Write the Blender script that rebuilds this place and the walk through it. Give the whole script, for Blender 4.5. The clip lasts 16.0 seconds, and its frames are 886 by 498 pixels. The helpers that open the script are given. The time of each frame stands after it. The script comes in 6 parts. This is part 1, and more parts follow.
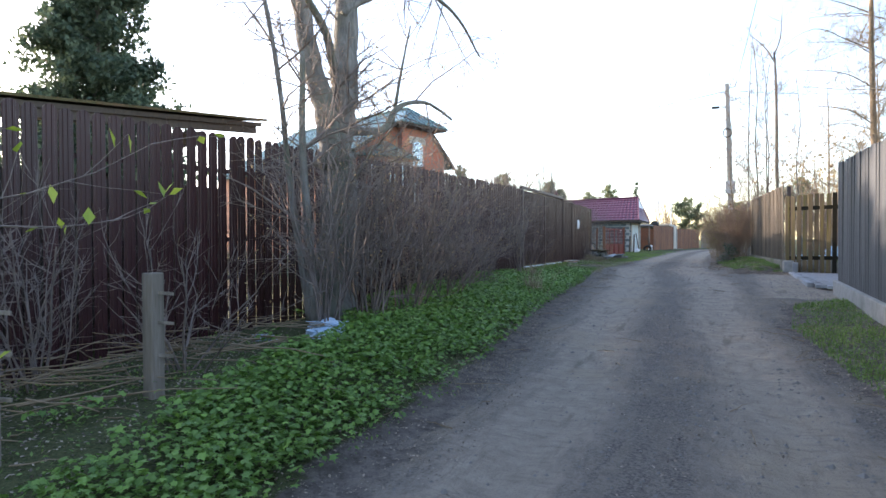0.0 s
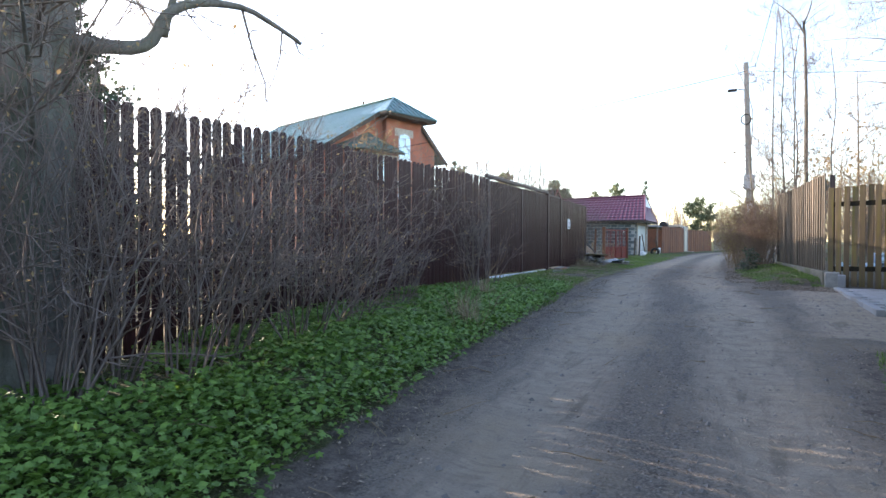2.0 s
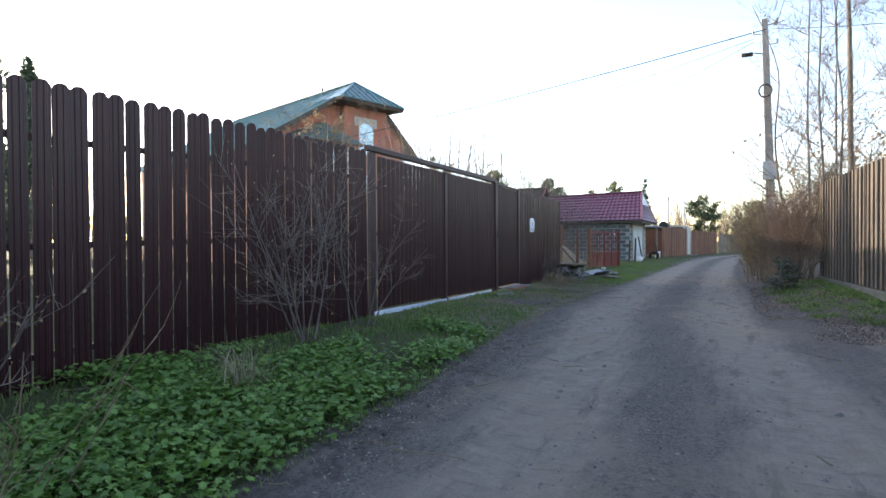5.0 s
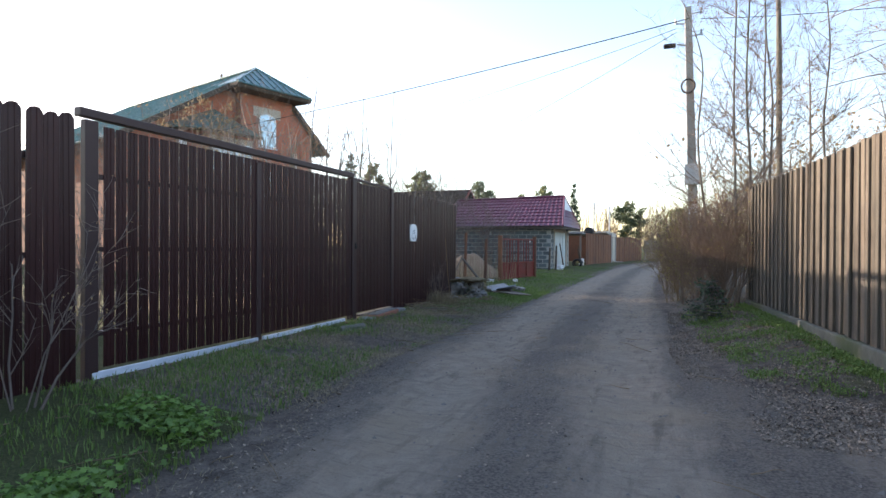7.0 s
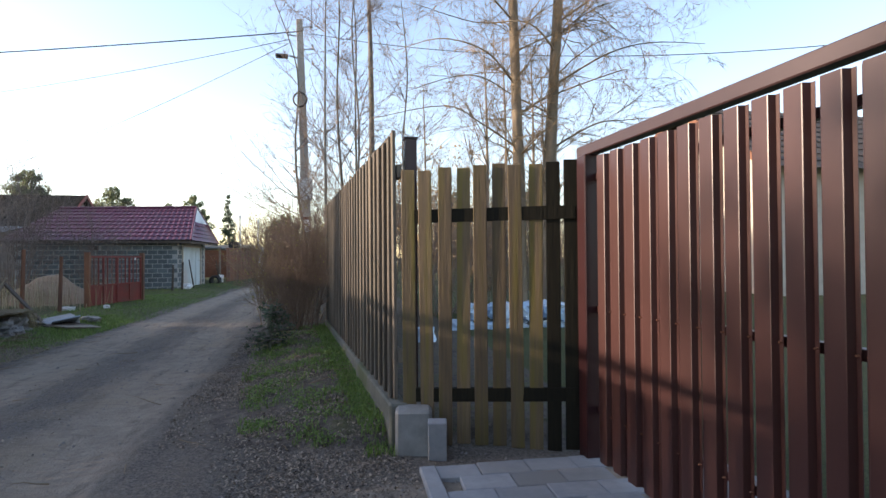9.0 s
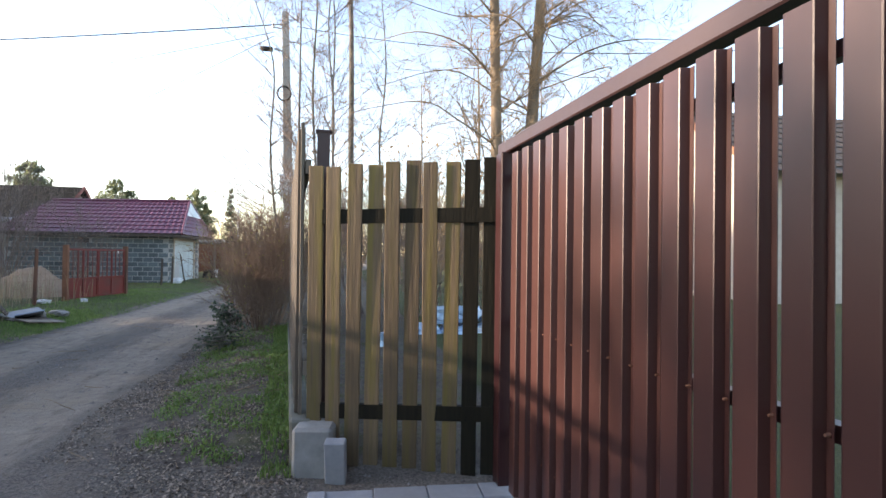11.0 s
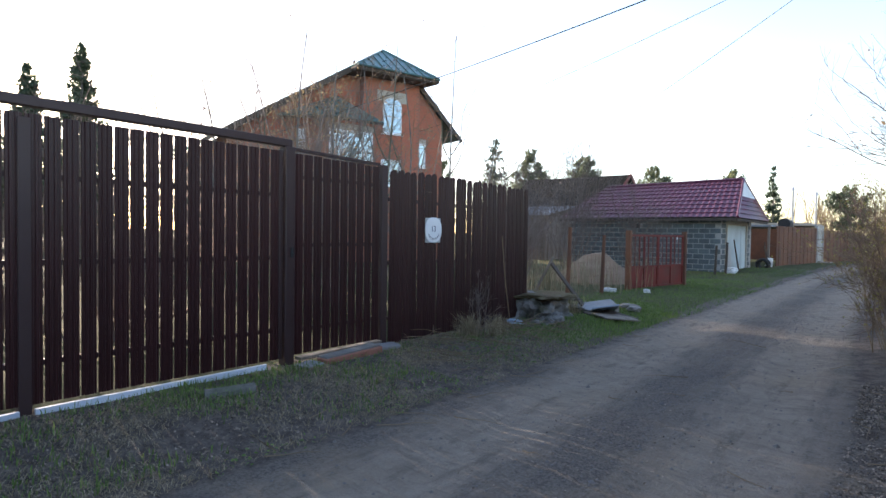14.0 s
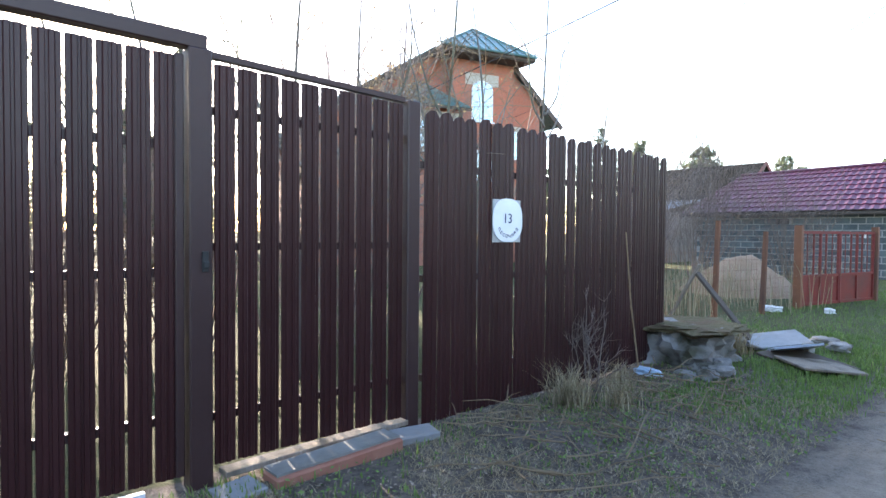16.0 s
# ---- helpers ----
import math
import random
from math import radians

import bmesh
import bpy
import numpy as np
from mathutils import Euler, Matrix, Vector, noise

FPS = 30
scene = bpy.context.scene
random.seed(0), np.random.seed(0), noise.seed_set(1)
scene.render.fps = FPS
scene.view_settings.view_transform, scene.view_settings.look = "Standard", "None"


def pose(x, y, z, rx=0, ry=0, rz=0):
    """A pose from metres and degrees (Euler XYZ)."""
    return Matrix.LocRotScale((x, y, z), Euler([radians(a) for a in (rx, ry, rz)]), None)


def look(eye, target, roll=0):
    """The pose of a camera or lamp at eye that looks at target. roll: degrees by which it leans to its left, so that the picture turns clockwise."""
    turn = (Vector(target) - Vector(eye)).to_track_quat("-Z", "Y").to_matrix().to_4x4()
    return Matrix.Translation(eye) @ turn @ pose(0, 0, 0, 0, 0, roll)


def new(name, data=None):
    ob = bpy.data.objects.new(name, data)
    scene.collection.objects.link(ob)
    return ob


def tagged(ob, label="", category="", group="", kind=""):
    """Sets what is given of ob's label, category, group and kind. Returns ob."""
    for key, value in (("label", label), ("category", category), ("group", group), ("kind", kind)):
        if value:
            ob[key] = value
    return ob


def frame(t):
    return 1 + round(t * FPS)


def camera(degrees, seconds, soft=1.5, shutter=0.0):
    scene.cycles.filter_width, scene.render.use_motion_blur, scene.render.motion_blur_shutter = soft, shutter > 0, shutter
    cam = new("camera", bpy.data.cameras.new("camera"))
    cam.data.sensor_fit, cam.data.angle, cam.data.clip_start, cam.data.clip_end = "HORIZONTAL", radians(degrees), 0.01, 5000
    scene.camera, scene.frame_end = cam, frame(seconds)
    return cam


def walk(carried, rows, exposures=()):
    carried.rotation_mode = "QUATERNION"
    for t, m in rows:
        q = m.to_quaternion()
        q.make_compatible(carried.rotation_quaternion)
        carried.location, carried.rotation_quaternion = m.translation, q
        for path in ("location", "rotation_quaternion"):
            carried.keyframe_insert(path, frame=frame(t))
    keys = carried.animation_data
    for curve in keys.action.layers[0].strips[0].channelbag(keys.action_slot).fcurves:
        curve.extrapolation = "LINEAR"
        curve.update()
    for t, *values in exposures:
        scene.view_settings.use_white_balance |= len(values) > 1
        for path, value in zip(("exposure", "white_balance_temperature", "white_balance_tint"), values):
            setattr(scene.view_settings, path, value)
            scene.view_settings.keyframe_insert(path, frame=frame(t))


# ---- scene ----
cam = camera(75.3, 16.0)
PATH = [
    (0, (0.928, -0.641, 1.639), (0.047, 1.155, 1.61), -0.2),
    (0.5, (0.927, 0.261, 1.66), (0.043, 2.055, 1.63), -0.0),
    (1, (0.9, 1.162, 1.655), (0.009, 2.953, 1.628), -0.1),
    (1.5, (0.861, 1.997, 1.665), (-0.037, 3.783, 1.638), -0.0),
    (2, (0.739, 2.857, 1.691), (-0.172, 4.638, 1.663), 0.1),
    (2.5, (0.612, 3.694, 1.717), (-0.307, 5.47, 1.69), -0.0),
    (3, (0.477, 4.553, 1.759), (-0.452, 6.324, 1.731), -0.0),
    (3.5, (0.382, 5.336, 1.788), (-0.55, 7.106, 1.765), -0.2),
    (3.7, (0.343, 5.676, 1.776), (-0.596, 7.442, 1.755), -0.5),
    (5.8, (0.31, 9.092, 1.888), (-0.537, 10.904, 1.866), 0.4),
    (6, (0.341, 9.381, 1.906), (-0.467, 11.21, 1.888), 0.4),
    (6.5, (0.408, 10.015, 1.973), (-0.346, 11.868, 1.959), 0.3),
    (7, (0.452, 10.721, 2.001), (-0.268, 12.587, 1.987), 0.3),
    (7.5, (0.554, 11.223, 2.053), (-0.064, 13.125, 2.045), 0.3),
    (8, (0.898, 11.714, 2.042), (0.483, 13.67, 2.048), 0.0),
    (8.5, (1.341, 11.877, 2.071), (1.521, 13.869, 2.094), -0.4),
    (9, (1.802, 11.995, 2.111), (2.186, 13.957, 2.141), -0.4),
    (9.2, (1.985, 12.021, 2.122), (2.404, 13.976, 2.149), -0.7),
    (11.5, (2.466, 12.369, 2.156), (2.761, 14.347, 2.177), 2.3),
    (12, (2.065, 12.695, 2.151), (2.081, 14.695, 2.146), 2.7),
    (12.5, (1.781, 13.124, 2.156), (1.229, 15.046, 2.121), 1.4),
    (13, (1.531, 13.662, 2.159), (0.58, 15.42, 2.109), 1.2),
    (13.5, (1.21, 14.224, 2.189), (0.097, 15.884, 2.136), 0.9),
    (14, (0.765, 14.842, 2.182), (-0.486, 16.4, 2.128), 0.8),
    (14.5, (0.367, 15.44, 2.136), (-0.946, 16.948, 2.085), 0.6),
    (15, (-0.124, 16.178, 2.116), (-1.526, 17.603, 2.06), 0.7),
    (15.5, (-0.525, 16.759, 2.126), (-1.948, 18.163, 2.074), 0.8),
    (16, (-1.037, 17.304, 2.127), (-2.539, 18.624, 2.072), 0.5),
]
walk(cam, [(t, look(eye, target, roll)) for t, eye, target, roll in PATH], [(0, 2.52, 6650, 18), (3.5, 2.43, 6650, 18), (6, 2.15, 6700, 18), (7.5, 2.0, 6800, 18), (9, 1.8, 6900, 19), (11.5, 2.4, 7000, 19), (12.0, 1.95, 6850, 18), (12.5, 2.05, 6600, 17), (13.5, 2.2, 6650, 18), (14.0, 2.02, 6600, 18), (14.5, 2.05, 6600, 18), (15.2, 2.42, 6600, 18), (16.0, 3.05, 6500, 16)])

# ---- world, sun, exposure ----
SUN = Vector((-0.964, 0.166, 0.206)).normalized()
world = bpy.data.worlds.new("sky")
scene.world = world
world.use_nodes = True
wn = world.node_tree
sky = wn.nodes.new("ShaderNodeTexSky")
sky.sky_type, sky.sun_disc = "NISHITA", False
sky.sun_elevation, sky.sun_rotation = math.asin(SUN.z), math.atan2(SUN.x, SUN.y) % (2 * math.pi)
sky.air_density, sky.dust_density, sky.ozone_density = 0.9, 0.7, 1.0
wn.links.new(sky.outputs[0], wn.nodes["Background"].inputs[0])
wn.nodes["Background"].inputs[1].default_value = 0.15
sun = new("sun", bpy.data.lights.new("sun", "SUN"))
sun.data.energy, sun.data.angle, sun.data.color = 3.2, radians(0.6), (1.0, 0.86, 0.68)
sun.matrix_world = look(SUN * 60, (0, 0, 0))


# ---- materials ----
def mat(name, a, b, scale=6.0, rough=0.8, metal=0.0, bump=0.3, stretch=(1, 1, 1), c=None, big=0.7, vary=0.0, spec=0.4, detail=8.0, fine=0.01, gloss=0.12):
    """Two-tone surface: fine grain of a and b, broad patches towards c, relief, and a shade of its own for each piece."""
    m = bpy.data.materials.new(name)
    m.use_nodes = True
    n, l = m.node_tree.nodes, m.node_tree.links
    p = n["Principled BSDF"]
    geo = n.new("ShaderNodeTexCoord")
    mp = n.new("ShaderNodeMapping")
    mp.inputs["Scale"].default_value = stretch
    l.new(geo.outputs["Object"], mp.inputs[0])
    inf = n.new("ShaderNodeObjectInfo")
    ad = n.new("ShaderNodeVectorMath")
    mul = n.new("ShaderNodeVectorMath")
    mul.operation = "MULTIPLY"
    mul.inputs[1].default_value = (37, 53, 71)
    l.new(inf.outputs["Random"], mul.inputs[0])
    l.new(mp.outputs[0], ad.inputs[0])
    l.new(mul.outputs[0], ad.inputs[1])
    t1 = n.new("ShaderNodeTexNoise")
    t1.inputs["Scale"].default_value, t1.inputs["Detail"].default_value, t1.inputs["Roughness"].default_value = scale, detail, 0.65
    l.new(ad.outputs[0], t1.inputs[0])
    r1 = n.new("ShaderNodeMapRange")
    r1.inputs[1].default_value, r1.inputs[2].default_value = 0.3, 0.7
    l.new(t1.outputs[0], r1.inputs[0])
    mx = n.new("ShaderNodeMix")
    mx.data_type = "RGBA"
    mx.inputs[6].default_value, mx.inputs[7].default_value = (*a, 1), (*b, 1)
    l.new(r1.outputs[0], mx.inputs[0])
    col = mx.outputs[2]
    if c:
        t2 = n.new("ShaderNodeTexNoise")
        t2.inputs["Scale"].default_value, t2.inputs["Detail"].default_value = big, 5
        l.new(ad.outputs[0], t2.inputs[0])
        r2 = n.new("ShaderNodeMapRange")
        r2.inputs[1].default_value, r2.inputs[2].default_value = 0.48, 0.68
        l.new(t2.outputs[0], r2.inputs[0])
        m2 = n.new("ShaderNodeMix")
        m2.data_type = "RGBA"
        m2.inputs[7].default_value = (*c, 1)
        l.new(r2.outputs[0], m2.inputs[0])
        l.new(col, m2.inputs[6])
        col = m2.outputs[2]
    if vary:
        hs = n.new("ShaderNodeHueSaturation")
        r3 = n.new("ShaderNodeMapRange")
        r3.inputs[3].default_value, r3.inputs[4].default_value = 1 - vary, 1 + vary
        l.new(inf.outputs["Random"], r3.inputs[0])
        l.new(r3.outputs[0], hs.inputs["Value"])
        l.new(col, hs.inputs["Color"])
        col = hs.outputs[0]
    l.new(col, p.inputs["Base Color"])
    rr = n.new("ShaderNodeMapRange")
    rr.inputs[3].default_value, rr.inputs[4].default_value = max(rough - gloss, 0.05), min(rough + gloss, 1)
    l.new(t1.outputs[0], rr.inputs[0])
    l.new(rr.outputs[0], p.inputs["Roughness"])
    p.inputs["Metallic"].default_value = metal
    p.inputs["Specular IOR Level"].default_value = spec
    if bump:
        bp = n.new("ShaderNodeBump")
        bp.inputs["Strength"].default_value, bp.inputs["Distance"].default_value = bump, fine
        l.new(t1.outputs[0], bp.inputs["Height"])
        l.new(bp.outputs[0], p.inputs["Normal"])
    return m


def leafmat(name, a, b, rough=0.6, trans=0.25):
    """Leaves: each leaf between a and b, and some light through it."""
    m = bpy.data.materials.new(name)
    m.use_nodes = True
    n, l = m.node_tree.nodes, m.node_tree.links
    p = n["Principled BSDF"]
    geo = n.new("ShaderNodeNewGeometry")
    mx = n.new("ShaderNodeMix")
    mx.data_type = "RGBA"
    mx.inputs[6].default_value, mx.inputs[7].default_value = (*a, 1), (*b, 1)
    l.new(geo.outputs["Random Per Island"], mx.inputs[0])
    l.new(mx.outputs[2], p.inputs["Base Color"])
    p.inputs["Roughness"].default_value = rough
    if trans:
        tr = n.new("ShaderNodeBsdfTranslucent")
        ms = n.new("ShaderNodeMixShader")
        ms.inputs[0].default_value = trans
        l.new(mx.outputs[2], tr.inputs[0])
        l.new(p.outputs[0], ms.inputs[1])
        l.new(tr.outputs[0], ms.inputs[2])
        l.new(ms.outputs[0], n["Material Output"].inputs[0])
    return m


M = {
    "brown": mat("brown_coated_steel", (0.027, 0.0085, 0.0092), (0.032, 0.0098, 0.0106), 14, 0.38, 0.0, 0.03, c=(0.035, 0.011, 0.012), big=2.5, vary=0.14, spec=0.3, gloss=0.06),
    "brown_post": mat("brown_painted_steel", (0.03, 0.014, 0.0145), (0.037, 0.018, 0.0185), 9, 0.45, 0.0, 0.05, c=(0.042, 0.023, 0.023), spec=0.4),
    "redbrown": mat("redbrown_coated_steel", (0.04, 0.0135, 0.0115), (0.043, 0.0145, 0.0122), 10, 0.4, 0.0, 0.0, c=(0.044, 0.015, 0.0125), big=0.7, vary=0.07, spec=0.5, gloss=0.02),
    "grey_slat": mat("weathered_grey_board", (0.032, 0.035, 0.039), (0.055, 0.058, 0.062), 8, 0.8, 0, 0.4, (9, 9, 0.7), c=(0.04, 0.042, 0.046), vary=0.25),
    "board": mat("weathered_tan_board", (0.074, 0.06, 0.046), (0.128, 0.104, 0.08), 7, 0.85, 0, 0.5, (10, 10, 0.6), c=(0.07, 0.064, 0.05), big=1.2, vary=0.35),
    "yellow": mat("mossy_painted_board", (0.085, 0.06, 0.036), (0.155, 0.108, 0.058), 6, 0.8, 0, 0.5, (9, 9, 0.5), c=(0.13, 0.1, 0.024), big=1.6, vary=0.3),
    "darkboard": mat("dark_tarred_board", (0.009, 0.008, 0.0055), (0.019, 0.0165, 0.01), 6, 0.85, 0, 0.4, (9, 9, 0.6), spec=0.15),
    "oldwood": mat("old_grey_wood", (0.16, 0.13, 0.1), (0.27, 0.23, 0.19), 8, 0.9, 0, 0.6, (8, 8, 0.7), c=(0.1, 0.085, 0.065)),
    "bark": mat("grey_bark", (0.085, 0.078, 0.07), (0.24, 0.225, 0.205), 9, 0.95, 0, 1.0, (1.6, 1.6, 0.4), c=(0.12, 0.13, 0.09), big=1.2, fine=0.03),
    # paler, warmer copy of bark with sunlight put into its colour
    "bark_lit": mat("pale_sunlit_bark", (0.15, 0.115, 0.08), (0.27, 0.21, 0.15), 8, 0.95, 0, 0.8, (1.5, 1.5, 0.5), c=(0.12, 0.1, 0.075), big=1.0, fine=0.02),
    "twig": mat("brown_twig", (0.125, 0.097, 0.084), (0.24, 0.19, 0.165), 5, 0.9, 0, 0.0),
    "twig_tan": mat("tan_twig", (0.16, 0.115, 0.07), (0.26, 0.19, 0.12), 5, 0.9, 0, 0.0),
    "twig_red": mat("reddish_twig", (0.14, 0.096, 0.072), (0.24, 0.17, 0.125), 5, 0.9, 0, 0.0),
    "brick": mat("red_brick", (0.33, 0.1, 0.06), (0.43, 0.15, 0.09), 12, 0.85, 0, 0.4, c=(0.3, 0.12, 0.08), vary=0.16),
    "brickwall": mat("brick_mortar", (0.25, 0.1, 0.07), (0.34, 0.16, 0.11), 9, 0.9, 0, 0.3),
    "lintel": mat("concrete_lintel", (0.36, 0.32, 0.27), (0.45, 0.41, 0.35), 6, 0.9, 0, 0.3),
    "greenroof": mat("green_metal_roof", (0.07, 0.15, 0.15), (0.1, 0.2, 0.2), 3, 0.3, 0.3, 0.05, c=(0.07, 0.16, 0.13), spec=0.6),
    "soffit": mat("dark_soffit_board", (0.05, 0.038, 0.03), (0.09, 0.07, 0.055), 6, 0.85, 0, 0.3, (1, 6, 1)),
    "redtile": mat("burgundy_metal_tile", (0.1, 0.02, 0.042), (0.13, 0.028, 0.055), 5, 0.4, 0.0, 0.05, c=(0.11, 0.03, 0.05), vary=0.1, spec=0.5),
    "block": mat("grey_concrete_block", (0.085, 0.105, 0.112), (0.14, 0.165, 0.172), 10, 0.92, 0, 0.5, c=(0.075, 0.088, 0.092), big=2, vary=0.2),
    "mortar": mat("pale_mortar", (0.28, 0.28, 0.27), (0.4, 0.4, 0.38), 14, 0.95, 0, 0.5),
    "white": mat("white_paint", (0.68, 0.7, 0.72), (0.78, 0.79, 0.8), 6, 0.55, 0, 0.05, c=(0.6, 0.62, 0.62)),
    "doorblue": mat("pale_blue_door", (0.42, 0.5, 0.53), (0.5, 0.58, 0.6), 4, 0.6, 0, 0.1, c=(0.36, 0.42, 0.44), big=0.9),
    "redpaint": mat("worn_red_paint", (0.12, 0.016, 0.015), (0.2, 0.026, 0.02), 7, 0.6, 0, 0.3, c=(0.11, 0.03, 0.024), big=2.0),
    "rust": mat("rusty_brown_sheet", (0.13, 0.055, 0.03), (0.2, 0.085, 0.045), 5, 0.75, 0, 0.2, c=(0.1, 0.05, 0.035), vary=0.12),
    "concrete": mat("weathered_concrete", (0.18, 0.175, 0.165), (0.27, 0.265, 0.25), 8, 0.95, 0, 0.6, c=(0.13, 0.13, 0.115), big=1.5, vary=0.1),
    "mossy_concrete": mat("mossy_concrete", (0.085, 0.085, 0.07), (0.15, 0.148, 0.125), 8, 0.95, 0, 0.6, c=(0.07, 0.085, 0.04), big=1.5),
    "pole": mat("pole_concrete", (0.3, 0.29, 0.27), (0.4, 0.385, 0.36), 7, 0.9, 0, 0.4, (2, 2, 0.5), c=(0.25, 0.24, 0.22)),
    "stone": mat("pale_rubble_stone", (0.17, 0.165, 0.16), (0.31, 0.3, 0.295), 9, 0.95, 0, 1.0, c=(0.07, 0.068, 0.045), big=4.5, vary=0.2, fine=0.03),
    "moss": mat("moss", (0.06, 0.06, 0.02), (0.14, 0.1, 0.05), 20, 1.0, 0, 1.0, c=(0.11, 0.065, 0.035), big=4, fine=0.03),
    "sand": mat("sand", (0.24, 0.16, 0.105), (0.33, 0.225, 0.15), 18, 1.0, 0, 0.6, c=(0.2, 0.14, 0.09), big=1.5, fine=0.02),
    "sheet": mat("grey_fibre_sheet", (0.2, 0.21, 0.22), (0.3, 0.31, 0.32), 6, 0.8, 0, 0.3, c=(0.15, 0.15, 0.15)),
    "paver": mat("grey_paver", (0.22, 0.225, 0.24), (0.29, 0.295, 0.305), 14, 0.92, 0, 0.4, c=(0.2, 0.195, 0.19), vary=0.07),
    "steel": mat("galvanised_steel", (0.34, 0.36, 0.38), (0.46, 0.48, 0.5), 8, 0.45, 0.6, 0.1),
    "strip": mat("pale_steel_rail", (0.52, 0.59, 0.67), (0.64, 0.7, 0.77), 6, 0.5, 0.0, 0.1, c=(0.44, 0.5, 0.57)),
    "black": mat("black_rubber", (0.012, 0.012, 0.012), (0.025, 0.025, 0.025), 8, 0.7, 0, 0.2),
    "plastic": mat("pale_blue_film", (0.25, 0.4, 0.56), (0.44, 0.56, 0.68), 5, 0.35, 0, 0.6, c=(0.6, 0.66, 0.72), big=3, spec=0.5, fine=0.03),
    "bluesheet": mat("blue_grey_sheet", (0.2, 0.25, 0.32), (0.28, 0.33, 0.4), 5, 0.45, 0, 0.4, spec=0.5),
    "text": mat("dark_blue_enamel", (0.02, 0.03, 0.08), (0.03, 0.04, 0.1), 8, 0.4, 0, 0),
    "litter": leafmat("dry_leaf_litter", (0.055, 0.043, 0.035), (0.36, 0.29, 0.225), 0.9, 0.0),
    "greenleaf": leafmat("ground_elder_leaf", (0.075, 0.155, 0.026), (0.175, 0.31, 0.055), 0.5, 0.3),
    "grass": leafmat("spring_grass", (0.085, 0.16, 0.03), (0.19, 0.27, 0.07), 0.6, 0.3),
    "drygrass": leafmat("dry_straw_grass", (0.2, 0.16, 0.09), (0.42, 0.35, 0.23), 0.85, 0.15),
    "needle": leafmat("dark_needles", (0.042, 0.07, 0.042), (0.1, 0.13, 0.078), 0.7, 0.35),
    # skyline pines: needle colour lightened to imitate distance haze
    "hazy_pineneedle": leafmat("hazed_pine_needles", (0.101, 0.128, 0.0743), (0.196, 0.216, 0.121), 0.7, 0.6),
    "budleaf": leafmat("spring_bud_leaf", (0.2, 0.19, 0.05), (0.34, 0.3, 0.09), 0.6, 0.35),
    "brightleaf": leafmat("young_yellow_green_leaf", (0.22, 0.3, 0.03), (0.4, 0.45, 0.06), 0.55, 0.4),
    "drybud": leafmat("tan_dry_leaf", (0.26, 0.18, 0.09), (0.42, 0.3, 0.16), 0.8, 0.3),
    "pebble": mat("road_pebble", (0.13, 0.12, 0.115), (0.22, 0.2, 0.185), 5, 0.95, 0, 0.3),
}


def glass(name):
    m = bpy.data.materials.new(name)
    m.use_nodes = True
    p = m.node_tree.nodes["Principled BSDF"]
    p.inputs["Base Color"].default_value = (0.3, 0.38, 0.42, 1)
    p.inputs["Roughness"].default_value = 0.04
    p.inputs["Specular IOR Level"].default_value = 1.0
    p.inputs["Metallic"].default_value = 0.55
    return m


M["glass"] = glass("window_glass")


